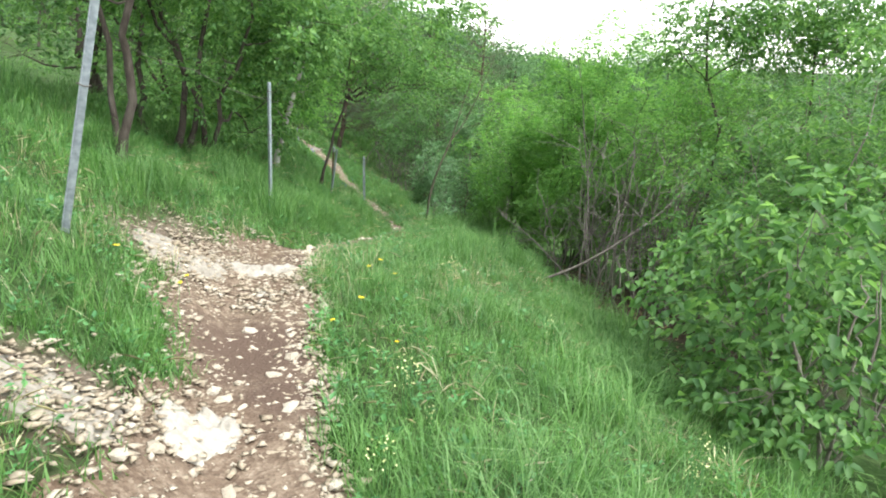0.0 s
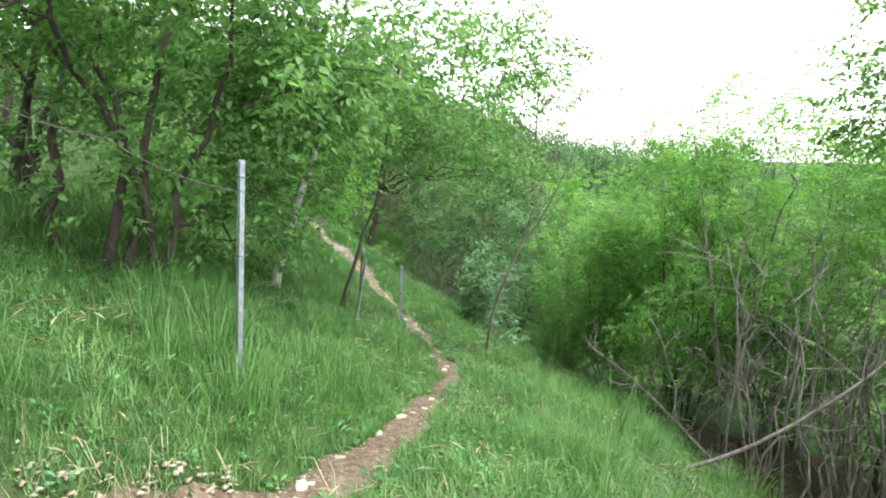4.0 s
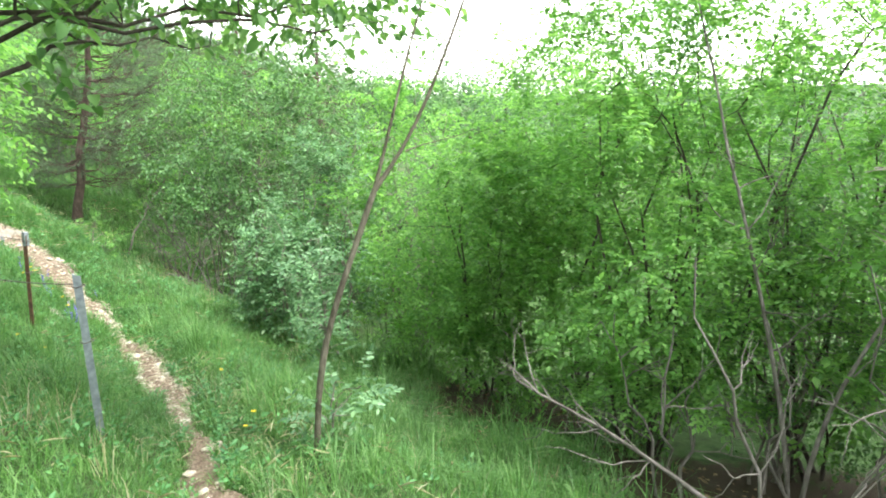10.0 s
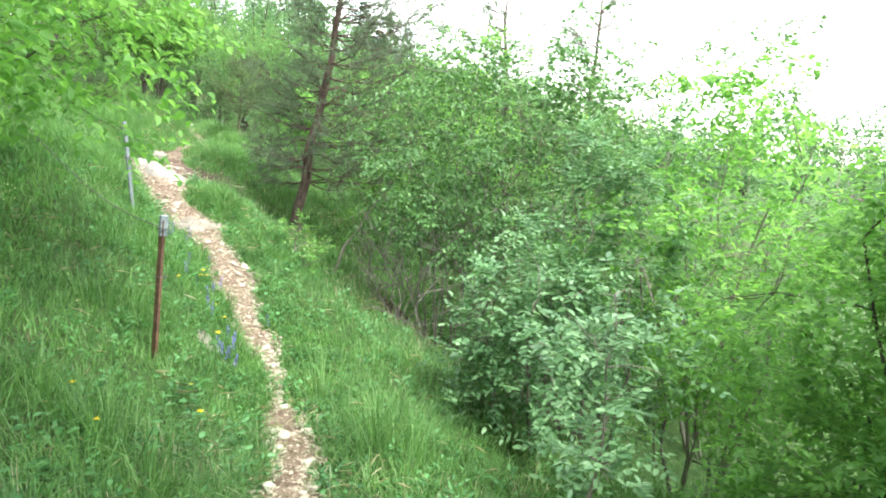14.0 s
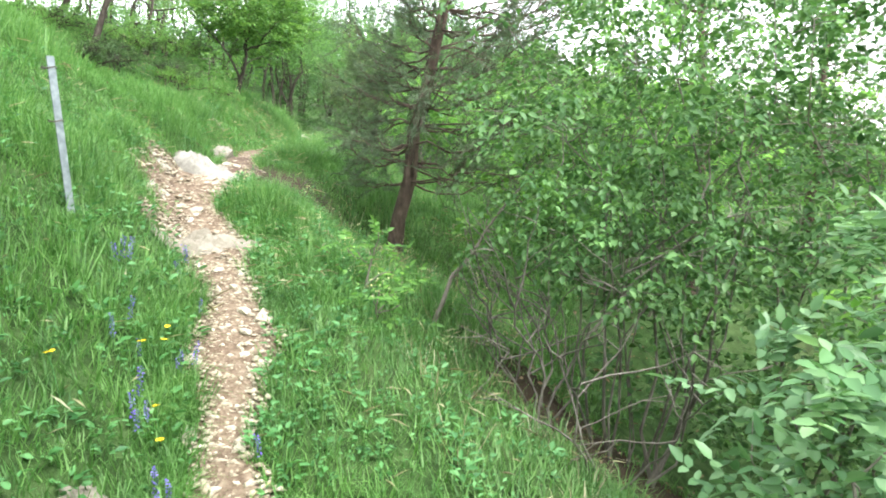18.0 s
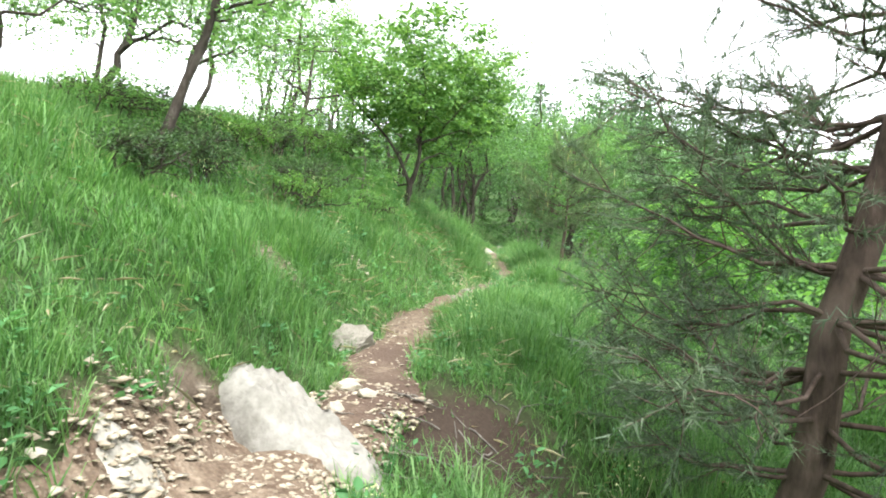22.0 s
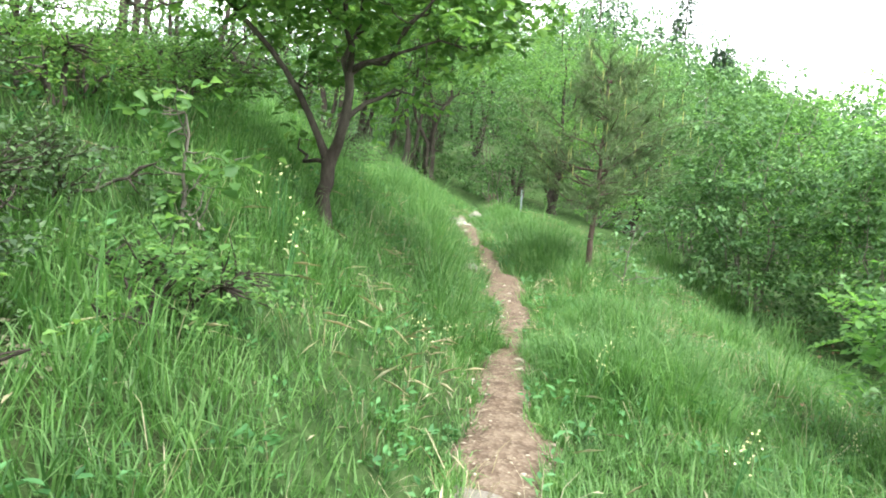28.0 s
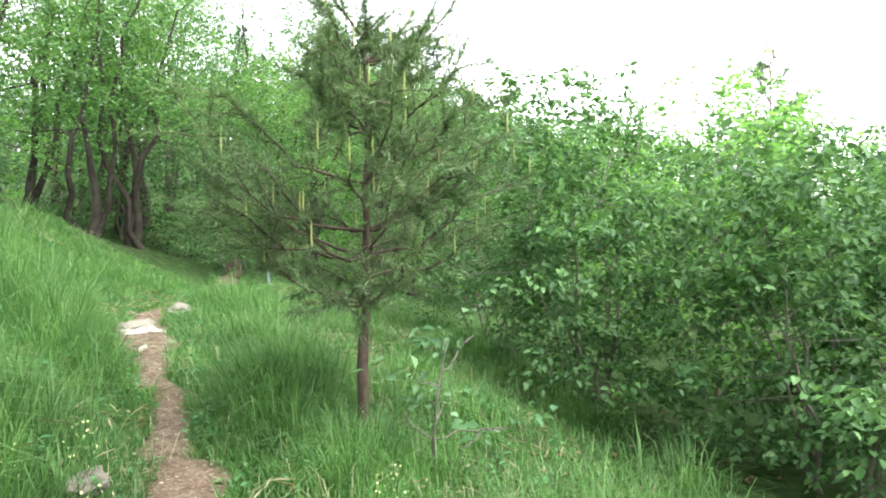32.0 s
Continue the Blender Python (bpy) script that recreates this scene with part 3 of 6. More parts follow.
def trail_half(k):
    """Half widths of the bare trail, left and right of the middle, along it."""
    s = np.arange(len(LINE))[k] * 0.142
    y = LINE[k, 1]
    base = np.interp(y, [0, 4.5, 6, 8, 14, 17.5, 19.8, 20.6, 22, 26, 31], [0.27, 0.31, 0.24, 0.165, 0.125, 0.14, 0.21, 0.21, 0.17, 0.16, 0.14])
    lf = base + 0.05 * np.sin(s * 2.3) + 0.045 * np.sin(s * 6.1 + 1) + 0.03 * np.sin(s * 13.7)
    rt = base + 0.05 * np.sin(s * 1.9 + 2) + 0.045 * np.sin(s * 5.3) + 0.03 * np.sin(s * 12.1 + 2)
    lf = lf + np.interp(y, [0.5, 2, 3, 4.2, 5.6, 6.2, 17.6, 18.4, 19.5, 20.2], [0.25, 0.45, 0.10, 0.38, 0.30, 0, 0, 0.18, 0.30, 0.0])
    return lf, rt


def build_ground():
    gx, gy = spaced(-12.5, 6, 0.15, 700.0), spaced(-2, 37, 0.15, 700.0)
    x, y = np.meshgrid(gx, gy, indexing="ij")
    z = land(x, y)
    # the trail is trodden into the slope
    d, _, k = beside(x.ravel(), y.ravel())
    lf, rt = trail_half(k)
    edge = np.where(d > 0, d / lf, -d / rt).reshape(x.shape)
    z = z - 0.07 * np.clip((1.15 - edge) / 0.35, 0, 1)
    n, m = x.shape
    i, j = np.meshgrid(np.arange(n - 1), np.arange(m - 1), indexing="ij")
    f = np.stack([i * m + j, (i + 1) * m + j, (i + 1) * m + j + 1, i * m + j + 1], -1).reshape(-1, 4)
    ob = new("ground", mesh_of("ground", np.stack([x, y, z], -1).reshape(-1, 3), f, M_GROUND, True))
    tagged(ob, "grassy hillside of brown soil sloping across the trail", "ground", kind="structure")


def build_trail():
    k = np.arange(len(LINE))
    lf, rt = trail_half(k)
    cross = np.linspace(-1, 1, 13)
    nor = np.stack([-TANG[:, 1], TANG[:, 0]], 1)
    wid = np.where(cross[None, :] > 0, lf[:, None], rt[:, None]) * cross[None, :]
    jit = 0.02 * wave(np.repeat(k[:, None] * 0.14, 13, 1), wid * 3, 21, 14.0)
    x = LINE[:, None, 0] + nor[:, None, 0] * (wid + jit)
    y = LINE[:, None, 1] + nor[:, None, 1] * (wid + jit)
    z = land(x, y) + 0.028 * (1 - np.abs(cross)[None, :] ** 3) - 0.008
    n, m = x.shape
    i, j = np.meshgrid(np.arange(n - 1), np.arange(m - 1), indexing="ij")
    f = np.stack([i * m + j, i * m + j + 1, (i + 1) * m + j + 1, (i + 1) * m + j], -1).reshape(-1, 4)[:, ::-1]
    ob = new("trail", mesh_of("trail", np.stack([x, y, z], -1).reshape(-1, 3), f, M_TRAIL, True))
    return tagged(ob, "narrow trodden footpath of reddish earth and pale limestone chips", "path", kind="structure")


build_ground()
TRAIL_OB = build_trail()


def on_trail(rng, n, lo=0.0, hi=32.0, spread=1.0):
    ks = np.where((LINE[:, 1] > lo) & (LINE[:, 1] < hi))[0]
    k = rng.choice(ks, n)
    lf, rt = trail_half(k)
    u = rng.uniform(-1, 1, n)
    d = np.where(u > 0, lf, rt) * u * spread
    t = rng.uniform(-0.07, 0.07, n)
    x = LINE[k, 0] - TANG[k, 1] * d + TANG[k, 0] * t
    y = LINE[k, 1] + TANG[k, 0] * d + TANG[k, 1] * t
    return x, y


def chips(rng, x, y, size, lift=0.35):
    """Broken stones as sharp little solids of six corners."""
    n = len(x)
    o = np.array([(1, 0, 0), (-1, 0, 0), (0, 1, 0), (0, -1, 0), (0, 0, 1), (0, 0, -1)], float)
    v = o[None] * rng.uniform(0.55, 1.3, (n, 6, 1)) + rng.normal(0, 0.18, (n, 6, 3))
    v *= np.stack([rng.uniform(0.8, 1.5, n), rng.uniform(0.6, 1.1, n), rng.uniform(0.2, 0.5, n)], 1)[:, None] * size[:, None, None]
    th = rng.uniform(0, 6.283, n)
    c, s = np.cos(th)[:, None], np.sin(th)[:, None]
    v = np.stack([v[..., 0] * c - v[..., 1] * s, v[..., 0] * s + v[..., 1] * c, v[..., 2]], -1)
    v += np.stack([x, y, land(x, y) + 0.016 + size * (lift - 0.35) ], 1)[:, None]
    t = np.array([(0, 2, 4), (2, 1, 4), (1, 3, 4), (3, 0, 4), (2, 0, 5), (1, 2, 5), (3, 1, 5), (0, 3, 5)])
    f = (np.arange(n)[:, None, None] * 6 + t[None]).reshape(-1, 3)
    return v.reshape(-1, 3), f


def build_gravel():
    rng = np.random.RandomState(5)
    x1, y1 = on_trail(rng, 3800, 0.5, 22)
    xe, ye = on_trail(rng, 1600, 20.2, 31, 1.05)
    x1, y1 = np.r_[x1, xe], np.r_[y1, ye]
    s1 = 0.004 + 0.012 * rng.uniform(0, 1, len(x1)) ** 1.5
    x2, y2 = on_trail(rng, 4200, 0.8, 6.2, 1.2)
    s2 = 0.006 + 0.026 * rng.uniform(0, 1, len(x2)) ** 2
    x3, y3 = on_trail(rng, 7500, 13.5, 20.5, 1.1)
    s3 = 0.006 + 0.022 * rng.uniform(0, 1, len(x3)) ** 2
    x4, y4 = [], []
    for bx, by, rx, ry in BARE[:4] + BARE[7:11]:
        n = int(1100 * rx * ry / 0.2)
        q, w = rng.normal(0, 0.55, n), rng.normal(0, 0.55, n)
        x4.append(bx + q * rx), y4.append(by + w * ry)
    x4, y4 = np.concatenate(x4), np.concatenate(y4)
    s4 = 0.004 + 0.019 * rng.uniform(0, 1, len(x4)) ** 2
    # rough rubble round the outcrops
    x5, y5 = [], []
    for bx, by, rx, ry, n in ((-1.02, 2.45, 0.3, 0.35, 170), (-1.42, 2.15, 0.4, 0.3, 170), (-1.5, 5.0, 0.35, 0.25, 180), (-1.85, 4.5, 0.35, 0.45, 330), (-1.3, 4.35, 0.25, 0.3, 150), (-3.68, 18.2, 0.3, 0.2, 60), (-4.4, 18.8, 0.25, 0.2, 80), (-4.75, 19.25, 0.2, 0.2, 70)):
        x5.append(bx + rng.normal(0, 0.5, n) * rx), y5.append(by + rng.normal(0, 0.5, n) * ry)
    x5, y5 = np.concatenate(x5), np.concatenate(y5)
    v5, f5 = chips(rng, x5, y5, 0.010 + 0.028 * rng.uniform(0, 1, len(x5)) ** 1.8, 0.9)
    tagged(new("rubble", mesh_of("rubble", v5, f5, M_STONE)), "sharp white limestone rubble round the outcrops", "rubble", kind="stuff")
    v, f = chips(rng, np.r_[x1, x2, x3, x4], np.r_[y1, y2, y3, y4], np.r_[s1, s2, s3, s4])
    ob = new("gravel", mesh_of("gravel", v, f, M_STONE))
    tagged(ob, "pale limestone gravel scattered along the footpath", "gravel", kind="stuff")


def lump_mesh(name, rng, mat, sub=2, rough=0.22, flat=(1, 1, 0.6), cuts=13):
    bm = bmesh.new()
    bmesh.ops.create_icosphere(bm, subdivisions=sub, radius=1.0)
    off = Vector(rng.uniform(-50, 50, 3))
    planes = [(Vector(rng.normal(0, 1, 3)).normalized(), rng.uniform(0.62, 0.92)) for _ in range(cuts)]
    for v in bm.verts:
        n = v.co.normalized()
        d = 1 + rough * noise.noise(n * 1.6 + off) * 1.6 + rough * 0.7 * noise.noise(n * 4.0 + off)
        q = n * d
        for ax, cut in planes:
            over = q.dot(ax) - cut
            if over > 0:
                q -= ax * over * 0.92
        if sub > 3:
            q *= 1 + 0.16 * (0.5 - abs(noise.noise(n * 2.7 + off))) + 0.09 * (0.5 - abs(noise.noise(n * 6.5 - off))) + 0.04 * noise.noise(n * 15 + off)
        q += n * 0.05 * noise.noise(n * 11.0 + off) * min(1.0, rough * 4)
        v.co = Vector((q.x * flat[0], q.y * flat[1], q.z * flat[2]))
    me = bpy.data.meshes.new(name)
    bm.to_mesh(me)
    bm.free()
    me.materials.append(mat)
    return me


# ---- fence posts ----
def angle_post(base, top, width=0.036, mat=M_STEEL, label="", rust=None, bands=2):
    """A post of steel angle with a cut top, holes as dark bolts and a tie of wire."""
    base, top = Vector(base), Vector(top)
    thing = empty("fence_post", base, label, "fence post", "steel posts along the trail")
    length = (top - base).length + 0.25
    q = (top - base).to_track_quat("Z", "Y").to_matrix().to_4x4()
    bm = bmesh.new()
    t = 0.005
    w = width
    prof = [(0, 0), (w, 0), (w, t), (t, t), (t, w), (0, w)]
    lo = [bm.verts.new((x - w * 0.4, y - w * 0.4, -0.25)) for x, y in prof]
    hi = [bm.verts.new((x - w * 0.4, y - w * 0.4, length - 0.25 - (0.012 if k in (1, 2) else 0))) for k, (x, y) in enumerate(prof)]
    bm.faces.new(lo[::-1])
    bm.faces.new(hi)
    for k in range(6):
        bm.faces.new((lo[k], lo[(k + 1) % 6], hi[(k + 1) % 6], hi[k]))
    bmesh.ops.transform(bm, matrix=q @ Matrix.Rotation(radians(200), 4, "Z"), verts=bm.verts)
    me = bpy.data.meshes.new("post")
    bm.to_mesh(me)
    bm.free()
    me.materials.append(rust or mat)
    post = part("post", me, thing)
    for k in range(bands):
        h = (length - 0.25) * (0.93 - 0.33 * k)
        ring = [(0.034 * math.cos(a) - 0.004, 0.034 * math.sin(a) - 0.004, h + 0.004 * math.sin(3 * a)) for a in np.linspace(0, 2 * math.pi, 13)]
        v, f = tube(ring, np.full(13, 0.0035), 5)
        m = mesh_of("wire_tie", v, f, M_WIRE, True)
        m.transform(q)
        part("wire_tie", m, post, "dark twisted wire tie")
    if rust is not None:
        bm = bmesh.new()
        bmesh.ops.create_cube(bm, size=1.0)
        bmesh.ops.transform(bm, matrix=q @ Matrix.Translation((0, 0, length - 0.30)) @ Matrix.Diagonal((0.045, 0.045, 0.13, 1)), verts=bm.verts)
        bmesh.ops.bevel(bm, geom=bm.edges[:], offset=0.004, segments=1, affect="EDGES")
        me = bpy.data.meshes.new("cap")
        bm.to_mesh(me)
        bm.free()
        me.materials.append(mat)
        part("cap", me, post, "bare galvanised sleeve at the top")
    return thing


def fence_wire(points, sag, label):
    pts = []
    for a, b in zip(points[:-1], points[1:]):
        a, b = np.array(a), np.array(b)
        for u in np.linspace(0, 1, 12)[:-1]:
            p = a + (b - a) * u
            p[2] -= sag * 4 * u * (1 - u)
            pts.append(p)
    pts.append(np.array(points[-1]))
    v, f = tube(np.array(pts), np.full(len(pts), 0.0035), 5)
    ob = new("fence_wire", mesh_of("fence_wire", v, f, M_WIRE, True))
    return tagged(ob, label, "wire")


def build_fence():
    POSTS = [((-2.06, 3.43), (-1.72, 3.46, 0.35), "tall leaning steel angle post standing in the grass", None),
             ((-1.90, 7.03), (-1.845, 7.05, -0.31), "upright grey steel angle post beside the trail", None),
             ((-1.88, 10.7), (-1.76, 10.75, -1.52), "grey steel angle post half hidden in grass", None),
             ((-1.55, 12.46), (-1.545, 12.48, -1.885), "grey steel angle post with a wire tied round its top", None),
             ((-2.66, 15.35), (-2.60, 15.40, -2.13), "leaning rusty steel post with a bare grey top", M_RUST),
             ((-3.85, 17.30), (-3.875, 17.25, -1.54), "upright grey steel angle post on the grassy bank", None),
             ((-10.3, 35.3), (-10.3, 35.32, -1.2), "distant grey steel post at the edge of the wood", None)]
    tops = []
    for (x, y), top, label, rust in POSTS:
        angle_post((x, y, land_at(x, y) - 0.02), top, 0.042, M_STEEL, label, rust)
        tops.append(np.array(top))
    fence_wire([tops[3] - (0, 0, 0.06), np.array((-2.6, 12.9, -1.75)), np.array((-4.0, 13.6, -1.3))], 0.05, "slack old fence wire running from a post into the bushes")
    fence_wire([tops[4] - (0, 0, 0.06), np.array((-3.4, 15.9, -2.0)), np.array((-4.6, 16.5, -1.2))], 0.04, "slack old fence wire running from the rusty post uphill")
    fence_wire([np.array((-3.2, 6.6, 0.1)), np.array((-2.6, 7.0, -0.2)), tops[1] - (0, 0, 0.18)], 0.05, "thin fence wire strung between trees and post")


build_fence()

# ---- rocks ----
def rock(x, y, size, turn, flat, label, seed, sink=0.35, sub=4, cuts=13):
    rng = np.random.RandomState(seed)
    ob = new("rock", lump_mesh("rock", rng, M_ROCK, sub, 0.3, flat, cuts))
    ob.scale = (size, size, size)
    ob.rotation_euler = (0, 0, radians(turn))
    ob.location = (x, y, land_at(x, y) + size * flat[2] * (0.5 - sink))
    return tagged(ob, label, "rock")


def ledge(x, y, rx, ry, turn, h, label, seed, rings=20, spokes=56, cell=11.0, name="rock"):
    """Bedrock that breaks through the ground: a low, cracked, rough back with a ragged outline."""
    ca, sa = math.cos(radians(turn)), math.sin(radians(turn))
    zb = land_at(x, y)
    ang = np.arange(spokes) * 2 * np.pi / spokes
    rim = np.array([1 + 0.34 * noise.noise(Vector((math.cos(q) * 1.4, math.sin(q) * 1.4, seed * 3.1))) + 0.2 * noise.noise(Vector((math.cos(q) * 4, math.sin(q) * 4, seed * 1.7))) for q in ang])
    rad = np.linspace(0.0, 1.0, rings)
    u = rad[:, None] * rim[None] * np.cos(ang)[None] * rx
    v = rad[:, None] * rim[None] * np.sin(ang)[None] * ry
    px, py = x + u * ca - v * sa, y + u * sa + v * ca
    pz = land(px, py)
    top = np.empty_like(px)
    for i in range(rings):
        for j in range(spokes):
            q = Vector((px[i, j], py[i, j], seed * 0.37))
            dist, pts = noise.voronoi(q * cell)
            crack = min(1.0, (dist[1] - dist[0]) * 3.2)
            lift = 0.62 + 0.45 * noise.noise(Vector(pts[0]) * 3.3) + 0.4 * noise.noise(q * 3.0)
            top[i, j] = lift * (0.72 + 0.28 * crack) + 0.13 * noise.noise(q * 26.0) + 0.07 * noise.noise(q * 60.0)
    fall = (1 - rad ** 3.5)[:, None]
    z = pz + h * top * fall - 0.06 * (rad ** 8)[:, None] - 0.012
    verts = np.stack([px - x, py - y, z - zb], -1).reshape(-1, 3)
    i, j = np.meshgrid(np.arange(rings - 1), np.arange(spokes), indexing="ij")
    k = (j + 1) % spokes
    f = np.stack([i * spokes + j, (i + 1) * spokes + j, (i + 1) * spokes + k, i * spokes + k], -1).reshape(-1, 4)
    me = mesh_of("ledge", verts, f, M_ROCK)
    ob = new(name, me)
    ob.location = (x, y, zb)
    return tagged(ob, label, "rock")


def whaleback(x, y, rx, ry, turn, h, label, seed, rings=26, spokes=72):
    """A long worn back of pale rock that rises smoothly out of the ground, pitted and steeper along its uphill side."""
    ca, sa = math.cos(radians(turn)), math.sin(radians(turn))
    zb = land_at(x, y)
    ang = np.arange(spokes) * 2 * np.pi / spokes
    rim = np.array([1 + 0.2 * noise.noise(Vector((math.cos(q) * 1.6, math.sin(q) * 1.6, seed * 3.1))) + 0.1 * noise.noise(Vector((math.cos(q) * 5, math.sin(q) * 5, seed))) for q in ang])
    rad = np.linspace(0.0, 1.0, rings)
    u = rad[:, None] * rim[None] * np.cos(ang)[None] * rx
    v = rad[:, None] * rim[None] * np.sin(ang)[None] * ry
    px, py = x + u * ca - v * sa, y + u * sa + v * ca
    bed = zb + 0.06 - 0.38 * u * ca
    z = np.empty_like(px)
    for i in range(rings):
        for j in range(spokes):
            q = Vector((px[i, j], py[i, j], seed * 0.37))
            bump = 0.82 + 0.4 * noise.noise(q * 2.4) + 0.3 * noise.noise(q * 6.0) + 0.3 * abs(noise.noise(q * 13.0)) + 0.26 * noise.noise(q * 28.0) + 0.2 * noise.noise(q * 60.0)
            z[i, j] = h * bump * (1 - rad[i] ** 2.4) + 0.25 * h * v[i, j] / ry * (1 - rad[i])
    z = bed + z - 0.26 * (rad ** 6)[:, None]
    i, j = np.meshgrid(np.arange(rings - 1), np.arange(spokes), indexing="ij")
    k = (j + 1) % spokes
    f = np.stack([i * spokes + j, (i + 1) * spokes + j, (i + 1) * spokes + k, i * spokes + k], -1).reshape(-1, 4)
    ob = new("rock", mesh_of("slab", np.stack([px - x, py - y, z - zb], -1).reshape(-1, 3), f, M_SLAB, True))
    ob.location = (x, y, zb)
    return tagged(ob, label, "rock")


ledge(-1.02, 2.45, 0.22, 0.3, 10, 0.11, "broken white limestone sticking out at the trail's edge", 1)
ledge(-0.72, 1.75, 0.2, 0.22, 40, 0.05, "rough white limestone worn flat in the trail", 21)
ledge(-1.42, 2.12, 0.32, 0.22, 8, 0.06, "grey weathered limestone broken out of the bank", 2, 22, 70)
ledge(-1.5, 5.05, 0.34, 0.17, 30, 0.12, "pale limestone breaking through the trail", 3)
ledge(-1.9, 4.55, 0.34, 0.42, 0, 0.09, "rough pale limestone beside the trail", 4, 22, 70)
ledge(-1.3, 4.35, 0.2, 0.3, 0, 0.045, "worn white limestone in the trail", 22)
ledge(-3.7, 18.22, 0.36, 0.18, 46, 0.14, "worn white limestone forming a step across the trail", 5, 22, 70)
ledge(-3.32, 17.75, 0.18, 0.12, 25, 0.05, "worn limestone stone in the trail", 6)
ledge(-3.98, 18.58, 0.18, 0.13, 40, 0.045, "rough white limestone lying in the trail", 26)
ledge(-4.35, 18.75, 0.2, 0.14, 20, 0.045, "pale broken limestone beside the trail", 15)
ledge(-4.78, 19.2, 0.16, 0.12, 20, 0.045, "pale broken limestone at the foot of the bank", 16)
whaleback(-4.92, 19.95, 0.66, 0.21, -6, 0.11, "long pale limestone slab lying across the trail", 7)
rock(-5.45, 20.95, 0.12, 60, (1.35, 0.7, 0.9), "grey limestone block at the foot of the bank", 8, 0.2)
ledge(-2.78, 16.7, 0.13, 0.1, 15, 0.06, "pale limestone stone in the grass verge", 9, 12, 36)
ledge(-2.62, 16.1, 0.12, 0.16, 15, 0.05, "pale flat limestone in the grass verge", 18, 12, 36)
rock(-6.75, 25.7, 0.09, 15, (1.4, 0.8, 0.3), "small flat pale stone in the trail", 10)
rock(-7.95, 27.3, 0.10, 60, (1.2, 0.9, 0.6), "white stone lying in the grass by the trail", 11)
ledge(-9.3, 29.95, 0.34, 0.14, 20, 0.08, "pale limestone where the trail rises", 12)
rock(-9.42, 30.1, 0.13, 20, (1.3, 0.8, 0.6), "white limestone block beside the rising trail", 23, 0.3)
rock(-9.38, 30.8, 0.12, 70, (1.2, 0.9, 0.7), "white limestone block at the top of the rise", 24, 0.3)
rock(-5.97, 23.1, 0.12, 20, (1.3, 0.9, 0.3), "pale worn stone set in the trail", 25)
rock(-6.2, 23.65, 0.09, 10, (1.3, 0.9, 0.35), "pale stone embedded in the trail", 14)
ledge(-5.9, 22.7, 0.12, 0.12, 0, 0.04, "worn pale stone in the trail", 19, 12, 36)

# ---- bushes and trees ----
HORN = dict(kind="simple", L=0.072, W=0.04, reach=0.30, droop=0.35)
BROAD = dict(kind="simple", L=0.095, W=0.056, reach=0.30, droop=0.4)
HAZEL = dict(kind="simple", L=0.064, W=0.04, reach=0.26, droop=0.3)
SMALL = dict(kind="simple", L=0.046, W=0.028, reach=0.22, droop=0.15, shape="small")
SCRUB = dict(kind="simple", L=0.026, W=0.016, reach=0.13, droop=0.05, shape="small")
LEAFY = dict(kind="simple", L=0.05, W=0.03, reach=0.24, droop=0.35, shape="leaf")
WOOD = dict(kind="simple", L=0.062, W=0.042, reach=0.34, droop=0.2, shape="small")
ROBIN = dict(kind="pinnate", L=0.056, W=0.031, reach=0.22, droop=0.25, stalks=3)
ASH = dict(kind="pinnate", L=0.054, W=0.028, reach=0.12, droop=0.15, stalks=3, shape="leaf")
FAR = dict(kind="simple", L=0.074, W=0.05, reach=0.30, droop=0.2, shape="small")
OAK = dict(kind="simple", L=0.058, W=0.036, reach=0.15, droop=0.1, shape="lobed")


